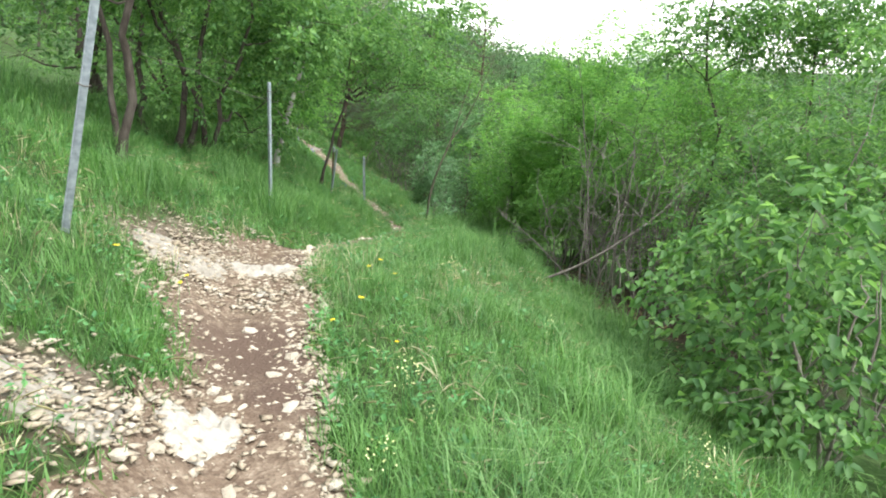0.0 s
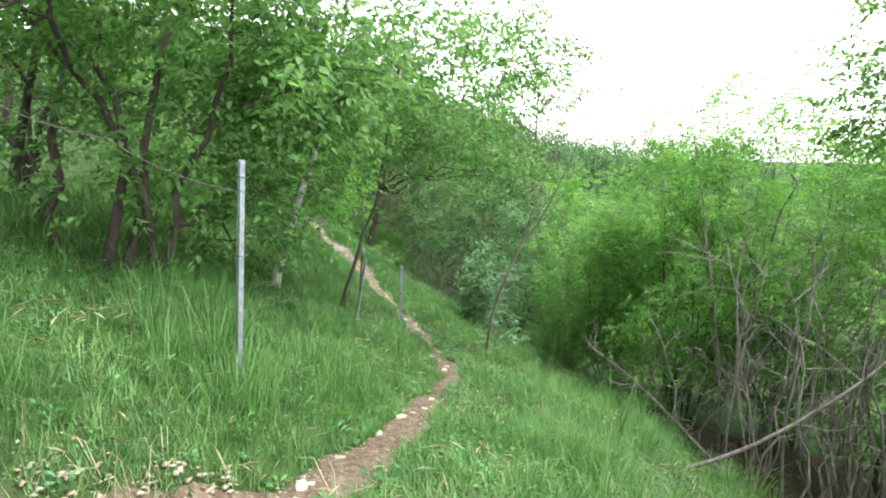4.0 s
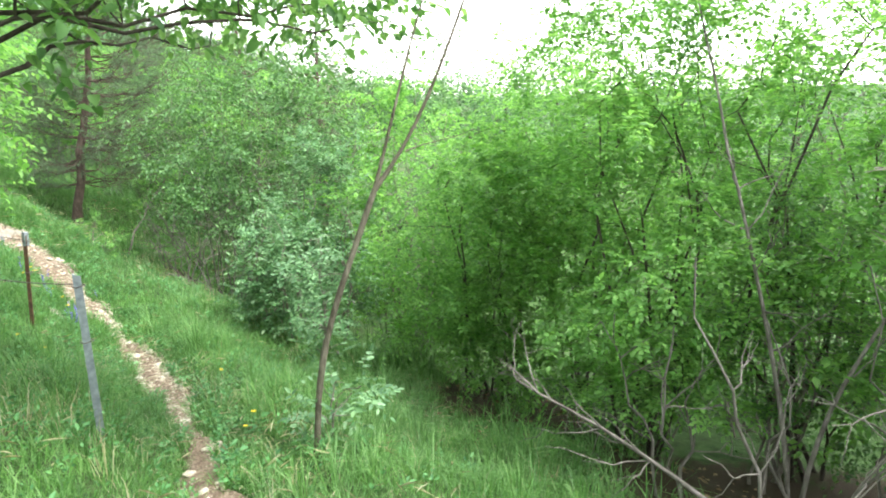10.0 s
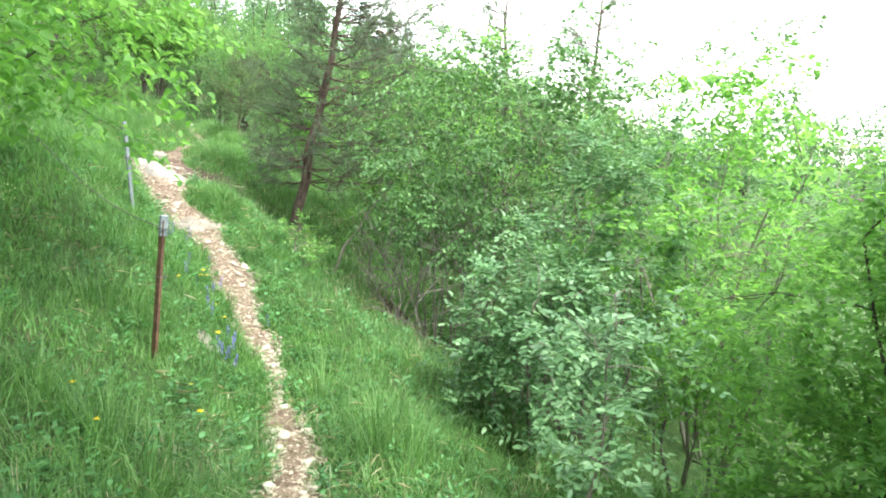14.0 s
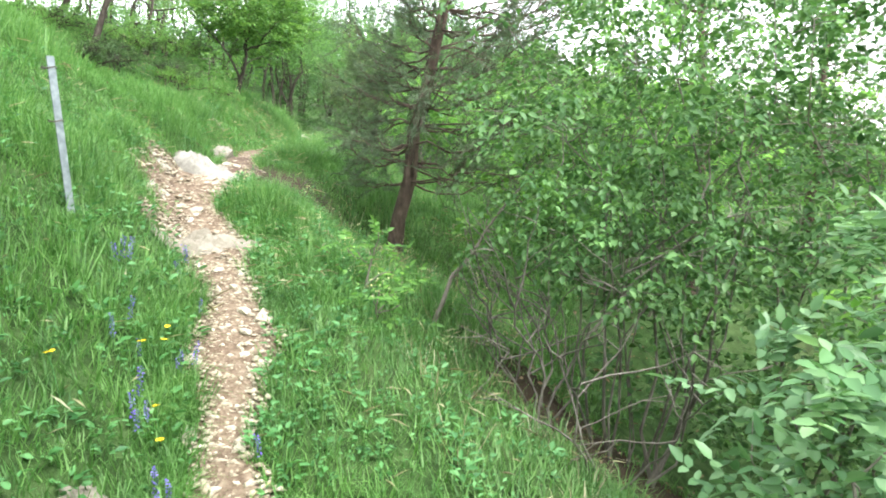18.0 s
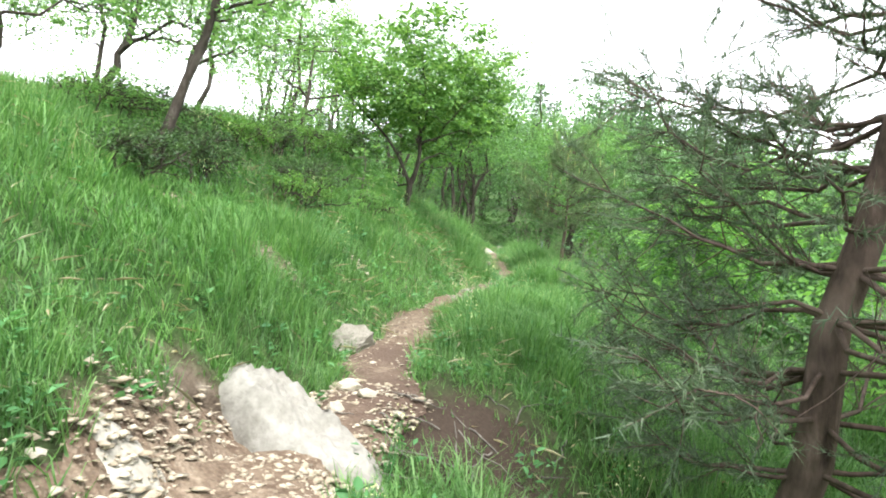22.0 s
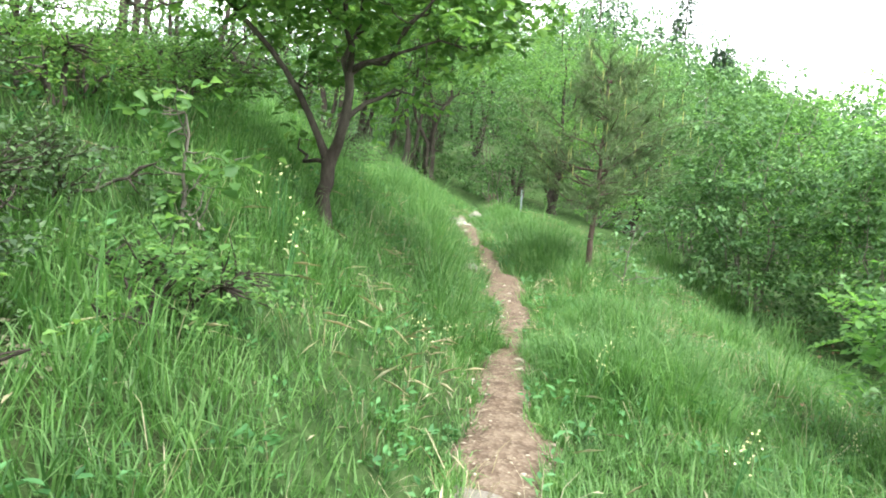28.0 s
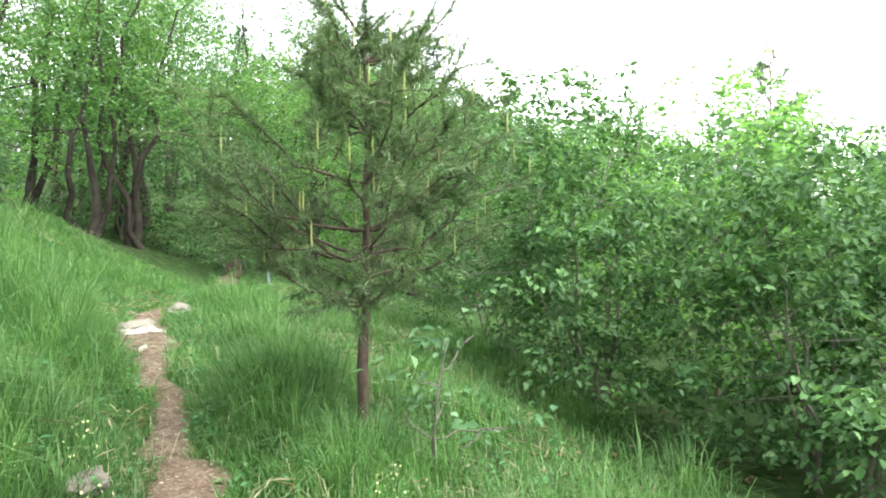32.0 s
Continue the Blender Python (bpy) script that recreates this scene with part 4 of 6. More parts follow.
def bush(seed, x, y, r, top, spec, mat, bark, label, sprays_n=900, per=9, n_stems=7, skirt=0.35, limbs=16, name="bush", category="bush", group="bushes below the trail", stretch=(1, 1), lean=(0, 0), spread=0.6, stem_r=0.8):
    rng = np.random.RandomState(seed)
    zb = land_at(x, y) - 0.03
    h = top - zb
    stems = []
    for k in range(n_stems):
        th = k * 2.4 + rng.uniform(-0.4, 0.4)
        a = np.array([x + 0.16 * math.cos(th), y + 0.16 * math.sin(th), zb - 0.05])
        rr = r * spread * rng.uniform(0.4, 1.0)
        b = np.array([x + lean[0] + rr * math.cos(th), y + lean[1] + rr * math.sin(th), zb + h * rng.uniform(0.62, 0.95)])
        q = wander(rng, a, b, 9, 0.035)
        q[1:-1, 2] += 0.08 * h * np.sin(np.linspace(0, 3.14, 7))
        stems.append((q, rng.uniform(0.014, 0.028) * stem_r, 0.004, 6))
    cz = zb + h * (skirt + 1) / 2
    rz = h * (1 - skirt) / 2
    blobs = [(x + lean[0], y + lean[1], cz - 0.1 * rz, r * 0.5 * stretch[0], r * 0.5 * stretch[1], rz * 0.62)]
    for k in range(17):
        th = k * 2.4 + rng.uniform(-0.4, 0.4)
        v = -0.85 + 1.6 * (k + rng.uniform(0, 1)) / 17
        rr = r * math.sqrt(max(0.1, 1 - v * v)) * rng.uniform(0.6, 0.92)
        q = rng.uniform(0.22, 0.38)
        blobs.append((x + lean[0] + rr * math.cos(th) * stretch[0], y + lean[1] + rr * math.sin(th) * stretch[1], cz + rz * v, r * q, r * q, min(rz, r) * q * 0.72))
    for k in range(4):
        th = rng.uniform(0, 6.28)
        rr = r * rng.uniform(0.1, 0.6)
        blobs.append((x + lean[0] + rr * math.cos(th), y + lean[1] + rr * math.sin(th), top - rz * rng.uniform(0.08, 0.25), r * 0.2, r * 0.2, rz * 0.3))
    return woody(rng, name, (x, y, zb), stems, blobs, spec, mat, bark, label, category, sprays_n, per, limbs, group=group, shell=0.66)


def right_side():
    L1 = "broad-leaved bush with pale fresh green leaves"
    bush(9, 2.75, 4.35, 0.9, -0.9, BROAD, M_HORN, M_GREYBARK, L1 + " beside the verge", 330, 8, 8, 0.0, 26)
    bush(11, 4.0, 7.3, 1.15, -0.6, HORN, M_HORN, M_GREYBARK, L1 + " below the trail", 950, 9, 9, 0.05, 34)
    bush(12, 4.4, 5.9, 1.3, 0.3, HORN, M_HORN, M_GREYBARK, L1 + " on the slope", 1100, 8, 8, 0.1, 26)
    bush(10, 2.85, 5.7, 0.9, -1.2, BROAD, M_HORN, M_GREYBARK, L1 + " beside the grass", 330, 8, 8, 0.0, 26)
    L2 = "dense locust thicket with feathery bright green leaves"
    bush(13, 2.75, 13.3, 1.3, 0.35, ROBIN, M_ROBIN, M_BARK, L2, 1250, 8, 8, 0.06)
    bush(14, 4.1, 12.7, 1.35, 0.6, ROBIN, M_ROBIN, M_BARK, L2, 900, 8, 8, 0.12)
    bush(15, 5.5, 11.3, 1.35, 0.55, SMALL, M_HORN, M_GREYBARK, "tall shrub with small yellowish green leaves over bare stems", 1500, 9, 9, 0.25)
    bush(16, 1.9, 14.9, 1.0, -1.15, ROBIN, M_ROBIN, M_BARK, L2, 1150, 8, 8, 0.06)
    bush(17, 3.3, 15.6, 1.4, -0.35, ROBIN, M_ROBIN, M_BARK, L2, 900, 8, 8, 0.1)
    bush(18, 3.9, 10.6, 1.35, -0.25, SMALL, M_ROBIN, M_GREYBARK, "shrub with sparse yellowish leaves above grey bare stems", 1300, 9, 12, 0.45, 26)
    bush(19, 5.2, 8.5, 1.4, 0.35, SMALL, M_HORN, M_GREYBARK, "shrub with small leaves above bare grey stems", 1200, 9, 10, 0.2, 22)
    bush(20, 1.55, 17.6, 1.4, -0.95, HAZEL, M_ROBIN, M_GREYBARK, "spreading bush with bright fresh green leaves", 1300, 9, 8, 0.12)
    bush(21, 0.30, 16.9, 0.75, -1.6, ASH, M_ASH, M_GREYBARK, "young ash bush with pale grey-green leaflets", 330, 8, 7, 0.05)
    bush(22, -0.25, 16.1, 0.5, -2.3, ASH, M_ASH, M_GREYBARK, "low ash shrub with pale paired leaflets at the grass edge", 210, 8, 5, 0.05)
    bush(23, -0.95, 18.95, 1.12, -0.5, LEAFY, M_HAZEL, M_STEMBARK, "rounded bush with a tangle of bare twigs at its foot", 1250, 9, 14, 0.3, 60, stem_r=0.55)
    bush(24, 0.35, 19.8, 1.45, -0.35, FAR, M_HAZEL, M_GREYBARK, "tall dense hazel bush with dull green leaves", 1400, 8, 9, 0.1)
    bush(25, -0.9, 22.4, 1.4, 0.1, HAZEL, M_ROBIN, M_GREYBARK, "bright green bush behind the pine", 900, 8, 8, 0.15)
    bush(26, 2.6, 20.5, 1.7, -0.3, FAR, M_HAZEL, M_GREYBARK, "dense hazel bush down the slope", 900, 8, 8, 0.1)
    bush(27, -4.25, 25.1, 0.6, -0.85, ROBIN, M_ROBIN, M_GREYBARK, "slender locust shrub with feathery light leaves on a dark stem", 260, 10, 5, 0.3, 14)
    bush(28, -4.0, 27.1, 0.5, -2.05, HAZEL, M_HAZEL, M_GREYBARK, "low bush with bright green leaves below the trail", 380, 9, 6, 0.05)
    L3 = "tall hazel bush with rounded mid-green leaves"
    bush(29, -5.6, 31.0, 1.35, 0.35, HAZEL, M_HAZEL, M_GREYBARK, L3, 1500, 9, 8, 0.08)
    bush(30, -4.05, 29.6, 1.2, -0.45, HAZEL, M_HAZEL, M_GREYBARK, L3 + " below the trail", 1500, 9, 8, 0.05)
    bush(31, -4.2, 32.4, 1.6, 0.5, FAR, M_ROBIN, M_GREYBARK, L3 + " with bright tips", 900, 8, 8, 0.1)
    bush(32, -2.4, 30.9, 1.5, 0.0, FAR, M_HAZEL, M_GREYBARK, "tall hazel bush with mid-green leaves down the slope", 1100, 8, 8, 0.05)
    bush(33, -6.6, 34.4, 1.3, 0.3, FAR, M_HAZEL, M_GREYBARK, "tall hazel bush with mid-green leaves by the wood", 900, 8, 8, 0.1)
    bush(34, -2.9, 35.0, 1.4, 0.9, FAR, M_HAZEL, M_GREYBARK, L3 + " in the distance", 900, 8, 8, 0.1)
    bush(35, -2.2, 27.6, 1.5, -0.8, FAR, M_HAZEL, M_GREYBARK, L3 + " down the slope", 900, 8, 8, 0.05)
    bush(36, -1.9, 24.8, 1.5, -0.7, FAR, M_ROBIN, M_GREYBARK, "bright green bush down the slope", 900, 8, 8, 0.05)
    # a second row closes the view
    for k, (x, y, r, top) in enumerate([(4.6, 13.9, 1.5, 0.05), (6.4, 14.2, 1.7, 0.2), (5.2, 17.5, 1.9, -0.6), (7.2, 8.2, 1.8, 0.2), (6.6, 5.0, 1.6, 0.6), (4.5, 22, 2.0, -0.8), (1.2, 25, 1.9, -0.5), (7.4, 11.5, 1.7, 0.3), (0.2, 29, 1.9, -0.3), (0, 33.5, 2, 0.3), (3.4, 14.0, 0.9, -2.0), (4.7, 9.6, 1.15, -0.9), (4.3, 11.7, 1.1, -0.9), (3.6, 12.6, 0.8, -1.8)]):
        bush(60 + k, x, y, r, top, FAR if r > 1 else SMALL, M_HAZEL if k % 2 else M_ROBIN, M_GREYBARK, "dense green thicket bush farther down the slope", 620, 8, 6, 0.1, 8)
    # taller tree that stands up from the thicket
    for k, (x, y, top) in enumerate([(4.15, 10.3, 1.8), (5.7, 10.7, 1.9), (6.3, 9.0, 1.7)]):
        rng = np.random.RandomState(90 + k)
        zb = land_at(x, y)
        st = [(wander(rng, (x, y, zb - 0.1), (x - 0.15, y, top), 10, 0.02), 0.045, 0.008, 7)]
        bl = [(x - 0.1, y, top - 1.1, 0.8, 0.8, 0.55), (x - 0.45, y - 0.1, top - 1.65, 0.55, 0.5, 0.35), (x - 0.1, y, top - 0.3, 0.5, 0.5, 0.5), (x + 0.6, y, top - 1.3, 0.7, 0.7, 0.6)]
        woody(rng, "tree", (x, y, zb), st, bl, HORN, M_HORN, M_BARK, "tall slender tree rising above the thicket", "tree", 900, 8, 16, group="trees below the trail")


right_side()


def bare_shrubs():
    """Leafless grey stems and one long dead branch at the thicket's edge."""
    for k, (x, y, h, sp, seed) in enumerate([(2.55, 10.1, 2.1, 0.75, 41), (3.15, 9.6, 2.0, 0.7, 42), (2.9, 11.3, 2.2, 0.8, 43), (3.7, 10.6, 2.3, 0.9, 44), (2.2, 12.0, 1.6, 0.6, 45), (2.75, 10.5, 3.0, 0.6, 46), (3.4, 9.2, 2.9, 0.8, 48), (3.9, 9.9, 3.1, 0.9, 49), (2.35, 9.75, 2.5, 0.7, 141), (2.7, 9.1, 2.6, 0.8, 142), (3.3, 10.2, 2.7, 0.8, 143), (2.1, 10.9, 1.9, 0.7, 144), (-1.45, 18.25, 0.95, 0.75, 151), (-1.75, 18.6, 0.9, 0.6, 152), (-1.1, 18.0, 0.9, 0.75, 153), (-1.5, 18.45, 1.1, 0.8, 154)]):
        rng = np.random.RandomState(seed)
        zb = land_at(x, y) - 0.04
        thing = empty("bare_shrub", (x, y, zb), "bare grey shrub with forking leafless stems", "shrub", "leafless shrubs in the thicket")
        for s in range(3):
            th = s * 2.1 + rng.uniform(-0.5, 0.5)
            end = np.array([sp * math.cos(th) * rng.uniform(0.5, 1), sp * math.sin(th) * rng.uniform(0.5, 1), h * rng.uniform(0.75, 1.05)])
            ln = wander(rng, (0.05 * math.cos(th), 0.05 * math.sin(th), -0.05), end, 10, 0.03)
            thin = 0.5 if h < 1.2 else 0.8
            pcs = [tube(ln, np.linspace(rng.uniform(0.013, 0.021), 0.005, 10) * thin, 6)]
            for b in range(4):
                j = rng.randint(3, 9)
                out = unit(rng.normal(0, 1, 3) * np.array([1, 1, 0.4]) + np.array([0, 0, 0.7]))
                le = rng.uniform(0.3, 0.8)
                tw = wander(rng, ln[j], ln[j] + out * le, 6, 0.03)
                pcs.append(tube(tw, np.linspace(0.0065, 0.0018, 6), 4))
                for c in range(2):
                    i = rng.randint(2, 5)
                    o2 = unit(out + rng.normal(0, 0.7, 3))
                    pcs.append(tube(wander(rng, tw[i], tw[i] + o2 * le * 0.45, 4, 0.06), np.linspace(0.004, 0.0014, 4), 3))
            part("stem", mesh_of("stem", *joined(pcs), M_STEMBARK, True), thing)
    def limb(name, seed, line, r0, r1, n_twigs, way, lo, label):
        rng = np.random.RandomState(seed)
        base = np.array(line[0])
        thing = empty(name, base, label, "branch")
        ln = smooth_line(np.array(line) - base, 16) + np.cumsum(rng.normal(0, 0.009, (16, 3)), 0) * np.linspace(0, 1, 16)[:, None]
        part("limb", mesh_of("limb", *tube(ln, np.linspace(r0, r1, 16), 7), M_STEMBARK, True), thing)
        for b in range(n_twigs):
            j = rng.randint(lo, 16)
            out = unit(np.array(way) + rng.normal(0, 0.5, 3))
            tw = wander(rng, ln[j], ln[j] + out * rng.uniform(0.25, 0.75), 6, 0.05)
            pcs = [tube(tw, np.linspace(min(0.007, r1 + 0.002), 0.0018, 6), 4)]
            for c in range(2):
                i = rng.randint(2, 5)
                pcs.append(tube(wander(rng, tw[i], tw[i] + unit(out + rng.normal(0, 0.6, 3)) * 0.2, 4, 0.06), np.linspace(0.0035, 0.0014, 4), 3))
            part("twig", mesh_of("twig", *joined(pcs), M_STEMBARK, True), thing)

    z0 = land_at(2.35, 10.25)
    limb("dead_branch", 47, [(2.35, 10.25, z0 - 0.03), (1.85, 11.2, -3.36), (1.5, 11.9, -3.1), (1.2, 12.5, -2.98)], 0.022, 0.008, 12, (-0.6, 0.7, 0.25), 8, "long bare dead branch reaching out of the thicket over the grass")
    z0 = land_at(1.5, 9.25)
    limb("dead_branch", 48, [(1.5, 9.25, z0 + 0.0), (1.95, 9.2, -3.0), (2.5, 9.15, -2.62), (3.1, 9.1, -2.15), (3.6, 9.2, -1.6)], 0.021, 0.01, 7, (0.7, 0.0, 0.7), 6, "pale forked dead branch leaning into the thicket")
    # tall grey stems that fork low and rise through the thicket
    for seed, line in ((49, [(2.66, 11.45, land_at(2.66, 11.45) - 0.05), (2.7, 11.55, -3.43), (2.63, 11.9, -2.2), (2.52, 12.38, -0.73), (2.42, 12.5, -0.1)]),
                       (50, [(2.72, 11.48, land_at(2.72, 11.48) - 0.05), (2.8, 11.5, -3.3), (3.1, 11.45, -2.7), (3.45, 11.3, -2.0), (3.6, 11.3, -1.2)]),
                       (55, [(2.25, 10.15, land_at(2.25, 10.15) - 0.05), (2.22, 10.2, -3.0), (2.32, 10.15, -2.4), (2.2, 10.3, -1.7), (2.3, 10.3, -1.1)]),
                       (56, [(2.75, 9.9, land_at(2.75, 9.9) - 0.05), (2.65, 9.85, -3.0), (2.72, 9.8, -2.4), (2.95, 9.9, -1.7), (2.9, 10.0, -1.1)])):
        limb("leafless_sapling", seed, line, 0.019, 0.006, 9, (0.0, 0.0, 0.6), 5, "tall bare grey stem forking upwards in the thicket")


bare_shrubs()


def leaning_tree():
    rng = np.random.RandomState(51)
    b = np.array([-0.33, 12.17, land_at(-0.33, 12.17) - 0.05])
    fork = np.array([0.11, 12.12, -1.49])
    low = smooth_line(np.array([b, (-0.29, 12.15, -2.6), (-0.21, 12.13, -2.28), (-0.12, 12.12, -2.03), (0.02, 12.12, -1.72), fork]), 14)
    s1 = smooth_line(np.array([fork, (0.19, 12.12, -1.25), (0.25, 12.12, -1.03), (0.4, 12.12, -0.55), (0.58, 12.1, -0.05)]), 10)
    s2 = smooth_line(np.array([fork, (0.23, 12.12, -1.4), (0.31, 12.12, -1.26), (0.43, 12.12, -1.03), (0.62, 12.1, -0.6), (0.85, 12.1, 0.0)]), 12)
    s3 = smooth_line(np.array([(0.3, 12.12, -1.28), (0.42, 12.12, -1.22), (0.55, 12.1, -1.24), (0.71, 12.08, -1.17)]), 8)
    blobs = [(0.7, 12.2, 0.5, 0.55, 0.55, 0.45), (1.1, 12.1, 0.75, 0.45, 0.45, 0.4), (0.5, 12.6, 0.35, 0.4, 0.4, 0.3)]
    t = woody(rng, "leaning_tree", b, [(low, 0.021, 0.017, 10), (s1, 0.012, 0.004, 7), (s2, 0.014, 0.005, 7), (s3, 0.005, 0.002, 5)], blobs, SMALL, M_OAK, M_OLIVEBARK,
              "slim tree leaning out over the grass with a forked trunk", "tree", 90, 7, 10, group="trees along the trail")
    for k in range(4):
        u = 0.25 + 0.18 * k
        p = b + (fork - b) * u - b
        me = lump_mesh("knot", rng, M_PALEBARK, 2, 0.2, (0.5, 0.9, 0.7))
        ob = part("knot", me, t.children[0], "pale cut knot on the trunk")
        ob.location = p + np.array([-0.02 if k % 2 else 0.012, -0.024, 0.004])
        ob.scale = (0.014, 0.016, 0.016)


leaning_tree()


def sapling(seed, x, y, h, spec, mat, label, lean=(0.0, 0.0), n=24, per=8, r=0.16, stem_r=0.011, bark=M_GREYBARK, skirt=0.15):
    rng = np.random.RandomState(seed)
    zb = land_at(x, y) - 0.03
    st = [(wander(rng, (x, y, zb - 0.03), (x + lean[0], y + lean[1], zb + h), 9, 0.02), stem_r, 0.003, 6)]
    blobs = []
    for k in range(5):
        u = skirt + (1 - skirt) * (k + 0.6) / 5
        blobs.append((x + lean[0] * u, y + lean[1] * u, zb + h * u, r * (1.15 - 0.5 * u), r * (1.15 - 0.5 * u), h * 0.1))
    return woody(rng, "sapling", (x, y, zb), st, blobs, spec, mat, bark, label, "sapling", n, per, 6, group="saplings by the trail", limb_r=0.006)


sapling(52, -0.02, 14.75, 1.45, ASH, M_ASH, "young ash sapling with large pale paired leaflets", (0.06, -0.05), 46, 8, 0.24)
sapling(53, -0.2, 12.4, 0.45, ASH, M_ASH, "small ash seedling at the foot of the leaning tree", (0.05, 0), 16, 8, 0.18)
sapling(54, -6.62, 28.12, 0.75, HAZEL, M_ASH, "young leafy sapling beside the small pine", (0.12, -0.05), 16, 7, 0.16)
sapling(55, -7.3, 23.35, 0.55, OAK, M_HORN, "young oak sapling with fresh yellowish leaves", (0.03, 0), 34, 6, 0.13)
sapling(56, -2.72, 18.5, 0.42, ASH, M_ROBIN, "green seedling with paired leaflets in the verge", (0.1, 0.05), 8, 8, 0.14)
sapling(57, -2.5, 18.2, 0.26, ASH, M_ROBIN, "low clump of rounded green leaflets in the verge", (0.05, 0.0), 8, 7, 0.14)
sapling(58, -2.35, 18.85, 1.45, OAK, M_OAK, "bent oak sapling with lobed leaves at the pine's foot", (0.75, 0.35), 60, 6, 0.2, 0.02, M_GREYBARK, 0.3)


def left_side():
    rng = np.random.RandomState(71)

    def z(x, y, h=0.0):
        return land_at(x, y) + h

    G = "trees on the bank above the trail"
    # slender trunk close to the fence
    x, y = -2.95, 5.9
    b = (x, y, z(x, y, -0.08))
    st = [(wander(rng, b, (x + 0.35, y + 0.2, 1.6), 10, 0.025), 0.05, 0.02, 8), (wander(rng, (x - 0.2, y + 0.3, b[2]), (x - 0.7, y + 0.8, 1.8), 9, 0.03), 0.04, 0.012, 7)]
    woody(rng, "tree", b, st, [(x + 0.3, y + 0.6, 1.9, 1.4, 1.6, 0.8), (x + 0.5, y + 1.2, 1.1, 0.8, 0.9, 0.5), (x - 1.0, y + 0.6, 1.5, 1.1, 1.3, 0.9)], HORN, M_HORN, M_BARK,
          "hornbeam with dark forked trunks and overhanging green branches", "tree", 1000, 9, 26, group=G, limb_r=0.014)
    # many-stemmed tree behind the tall post
    x, y = -3.25, 8.1
    b = (x, y, z(x, y, -0.08))
    st = [(wander(rng, (x + 0.1 * k - 0.2, y + 0.06 * k, b[2]), e, 10, 0.03), r, 0.012, 7)
          for k, (e, r) in enumerate([((-4.3, 8.3, 1.5), 0.055), ((-3.6, 8.9, 1.9), 0.05), ((-2.7, 8.6, 1.4), 0.045), ((-2.2, 8.0, 0.9), 0.036), ((-3.3, 7.4, 1.6), 0.04)])]
    woody(rng, "tree", b, st, [(-2.9, 8.3, 1.1, 1.5, 1.5, 0.8), (-2.0, 8.4, 0.35, 0.9, 1.1, 0.4), (-4.3, 8.3, 1.2, 1.3, 1.4, 1.0), (-3.2, 9.5, 0.9, 1.4, 1.0, 0.9), (-2.4, 9.3, 0.2, 0.9, 0.9, 0.4), (-3.3, 8.0, -0.25, 0.8, 0.6, 0.4), (-2.75, 9.2, -0.75, 0.75, 0.8, 0.5), (-3.2, 9.9, -0.9, 0.8, 0.6, 0.5)], HORN, M_HORN, M_BARK,
          "many-stemmed hornbeam spreading its leaves over the fence", "tree", 2700, 9, 46, group=G, limb_r=0.013)
    # pale trunk
    x, y = -2.58, 9.87
    b = (x, y, z(x, y, -0.1))
    tr = np.array([b, (-2.53, 9.9, -1.5), (-2.4, 9.95, -1.05), (-2.27, 9.95, -0.65), (-2.12, 10.0, -0.2), (-1.98, 10.05, 0.3), (-1.85, 10.1, 1.0), (-1.8, 10.1, 1.8)])
    woody(rng, "tree", b, [(tr, 0.056, 0.015, 9)], [(-1.9, 10.1, 1.1, 1.4, 1.3, 0.8), (-1.35, 9.9, 0.55, 0.9, 1.0, 0.4), (-2.5, 9.8, 0.3, 0.9, 0.8, 0.45), (-2.1, 9.2, 0.35, 0.8, 0.7, 0.4), (-2.9, 10.4, -0.5, 0.7, 0.6, 0.5), (-2.3, 10.6, -0.35, 0.6, 0.6, 0.3)],
          HORN, M_HORN, M_PALEBARK, "tree with a pale blotched trunk leaning towards the trail", "tree", 1000, 9, 34, group=G)
    # thin crooked trunk close to the trail
    tr = np.array([(-2.18, 11.35, z(-2.18, 11.35, -0.06)), (-2.12, 11.4, -2.0), (-1.98, 11.5, -1.55), (-1.95, 11.55, -1.35), (-1.78, 11.65, -0.95), (-1.7, 11.7, -0.4), (-1.6, 11.8, 0.3), (-1.5, 11.9, 0.9)])
    arms = [(wander(rng, (-1.75, 11.68, -0.75), e, 9, 0.035), 0.016, 0.004, 6) for e in ((0.1, 12.1, -0.58), (-0.5, 11.3, -0.48), (0.3, 12.7, -0.4), (-0.7, 12.6, -0.66))]
    woody(rng, "tree", tr[0], [(tr, 0.03, 0.01, 8)] + arms, [(-0.9, 11.6, -0.32, 1.0, 0.7, 0.2), (-0.1, 12.2, -0.38, 0.6, 0.6, 0.16), (-1.4, 11.9, -0.5, 0.6, 0.6, 0.2), (-1.2, 12.0, 0.15, 1.3, 1.2, 0.35), (-0.5, 12.7, -0.35, 0.75, 0.7, 0.2), (-1.9, 12.3, 0.0, 0.9, 1.0, 0.5), (-0.7, 12.3, 0.8, 1.1, 1.0, 0.55), (0.2, 12.6, 0.75, 0.75, 0.8, 0.45), (-0.5, 12.9, 1.7, 1.0, 1.0, 0.5)],
          HORN, M_HORN, M_BARK, "thin crooked tree arching its leafy branches over the trail", "tree", 1350, 9, 46, group=G, limb_r=0.009)
    # leafy tree low over the bank
    x, y = -4.0, 15.4
    b = (x, y, z(x, y, -0.08))
    st = [(wander(rng, b, (-3.5, 15.0, 0.3), 9, 0.03), 0.05, 0.012, 8), (wander(rng, b, (-3.2, 14.4, -0.5), 9, 0.03), 0.035, 0.01, 7)]
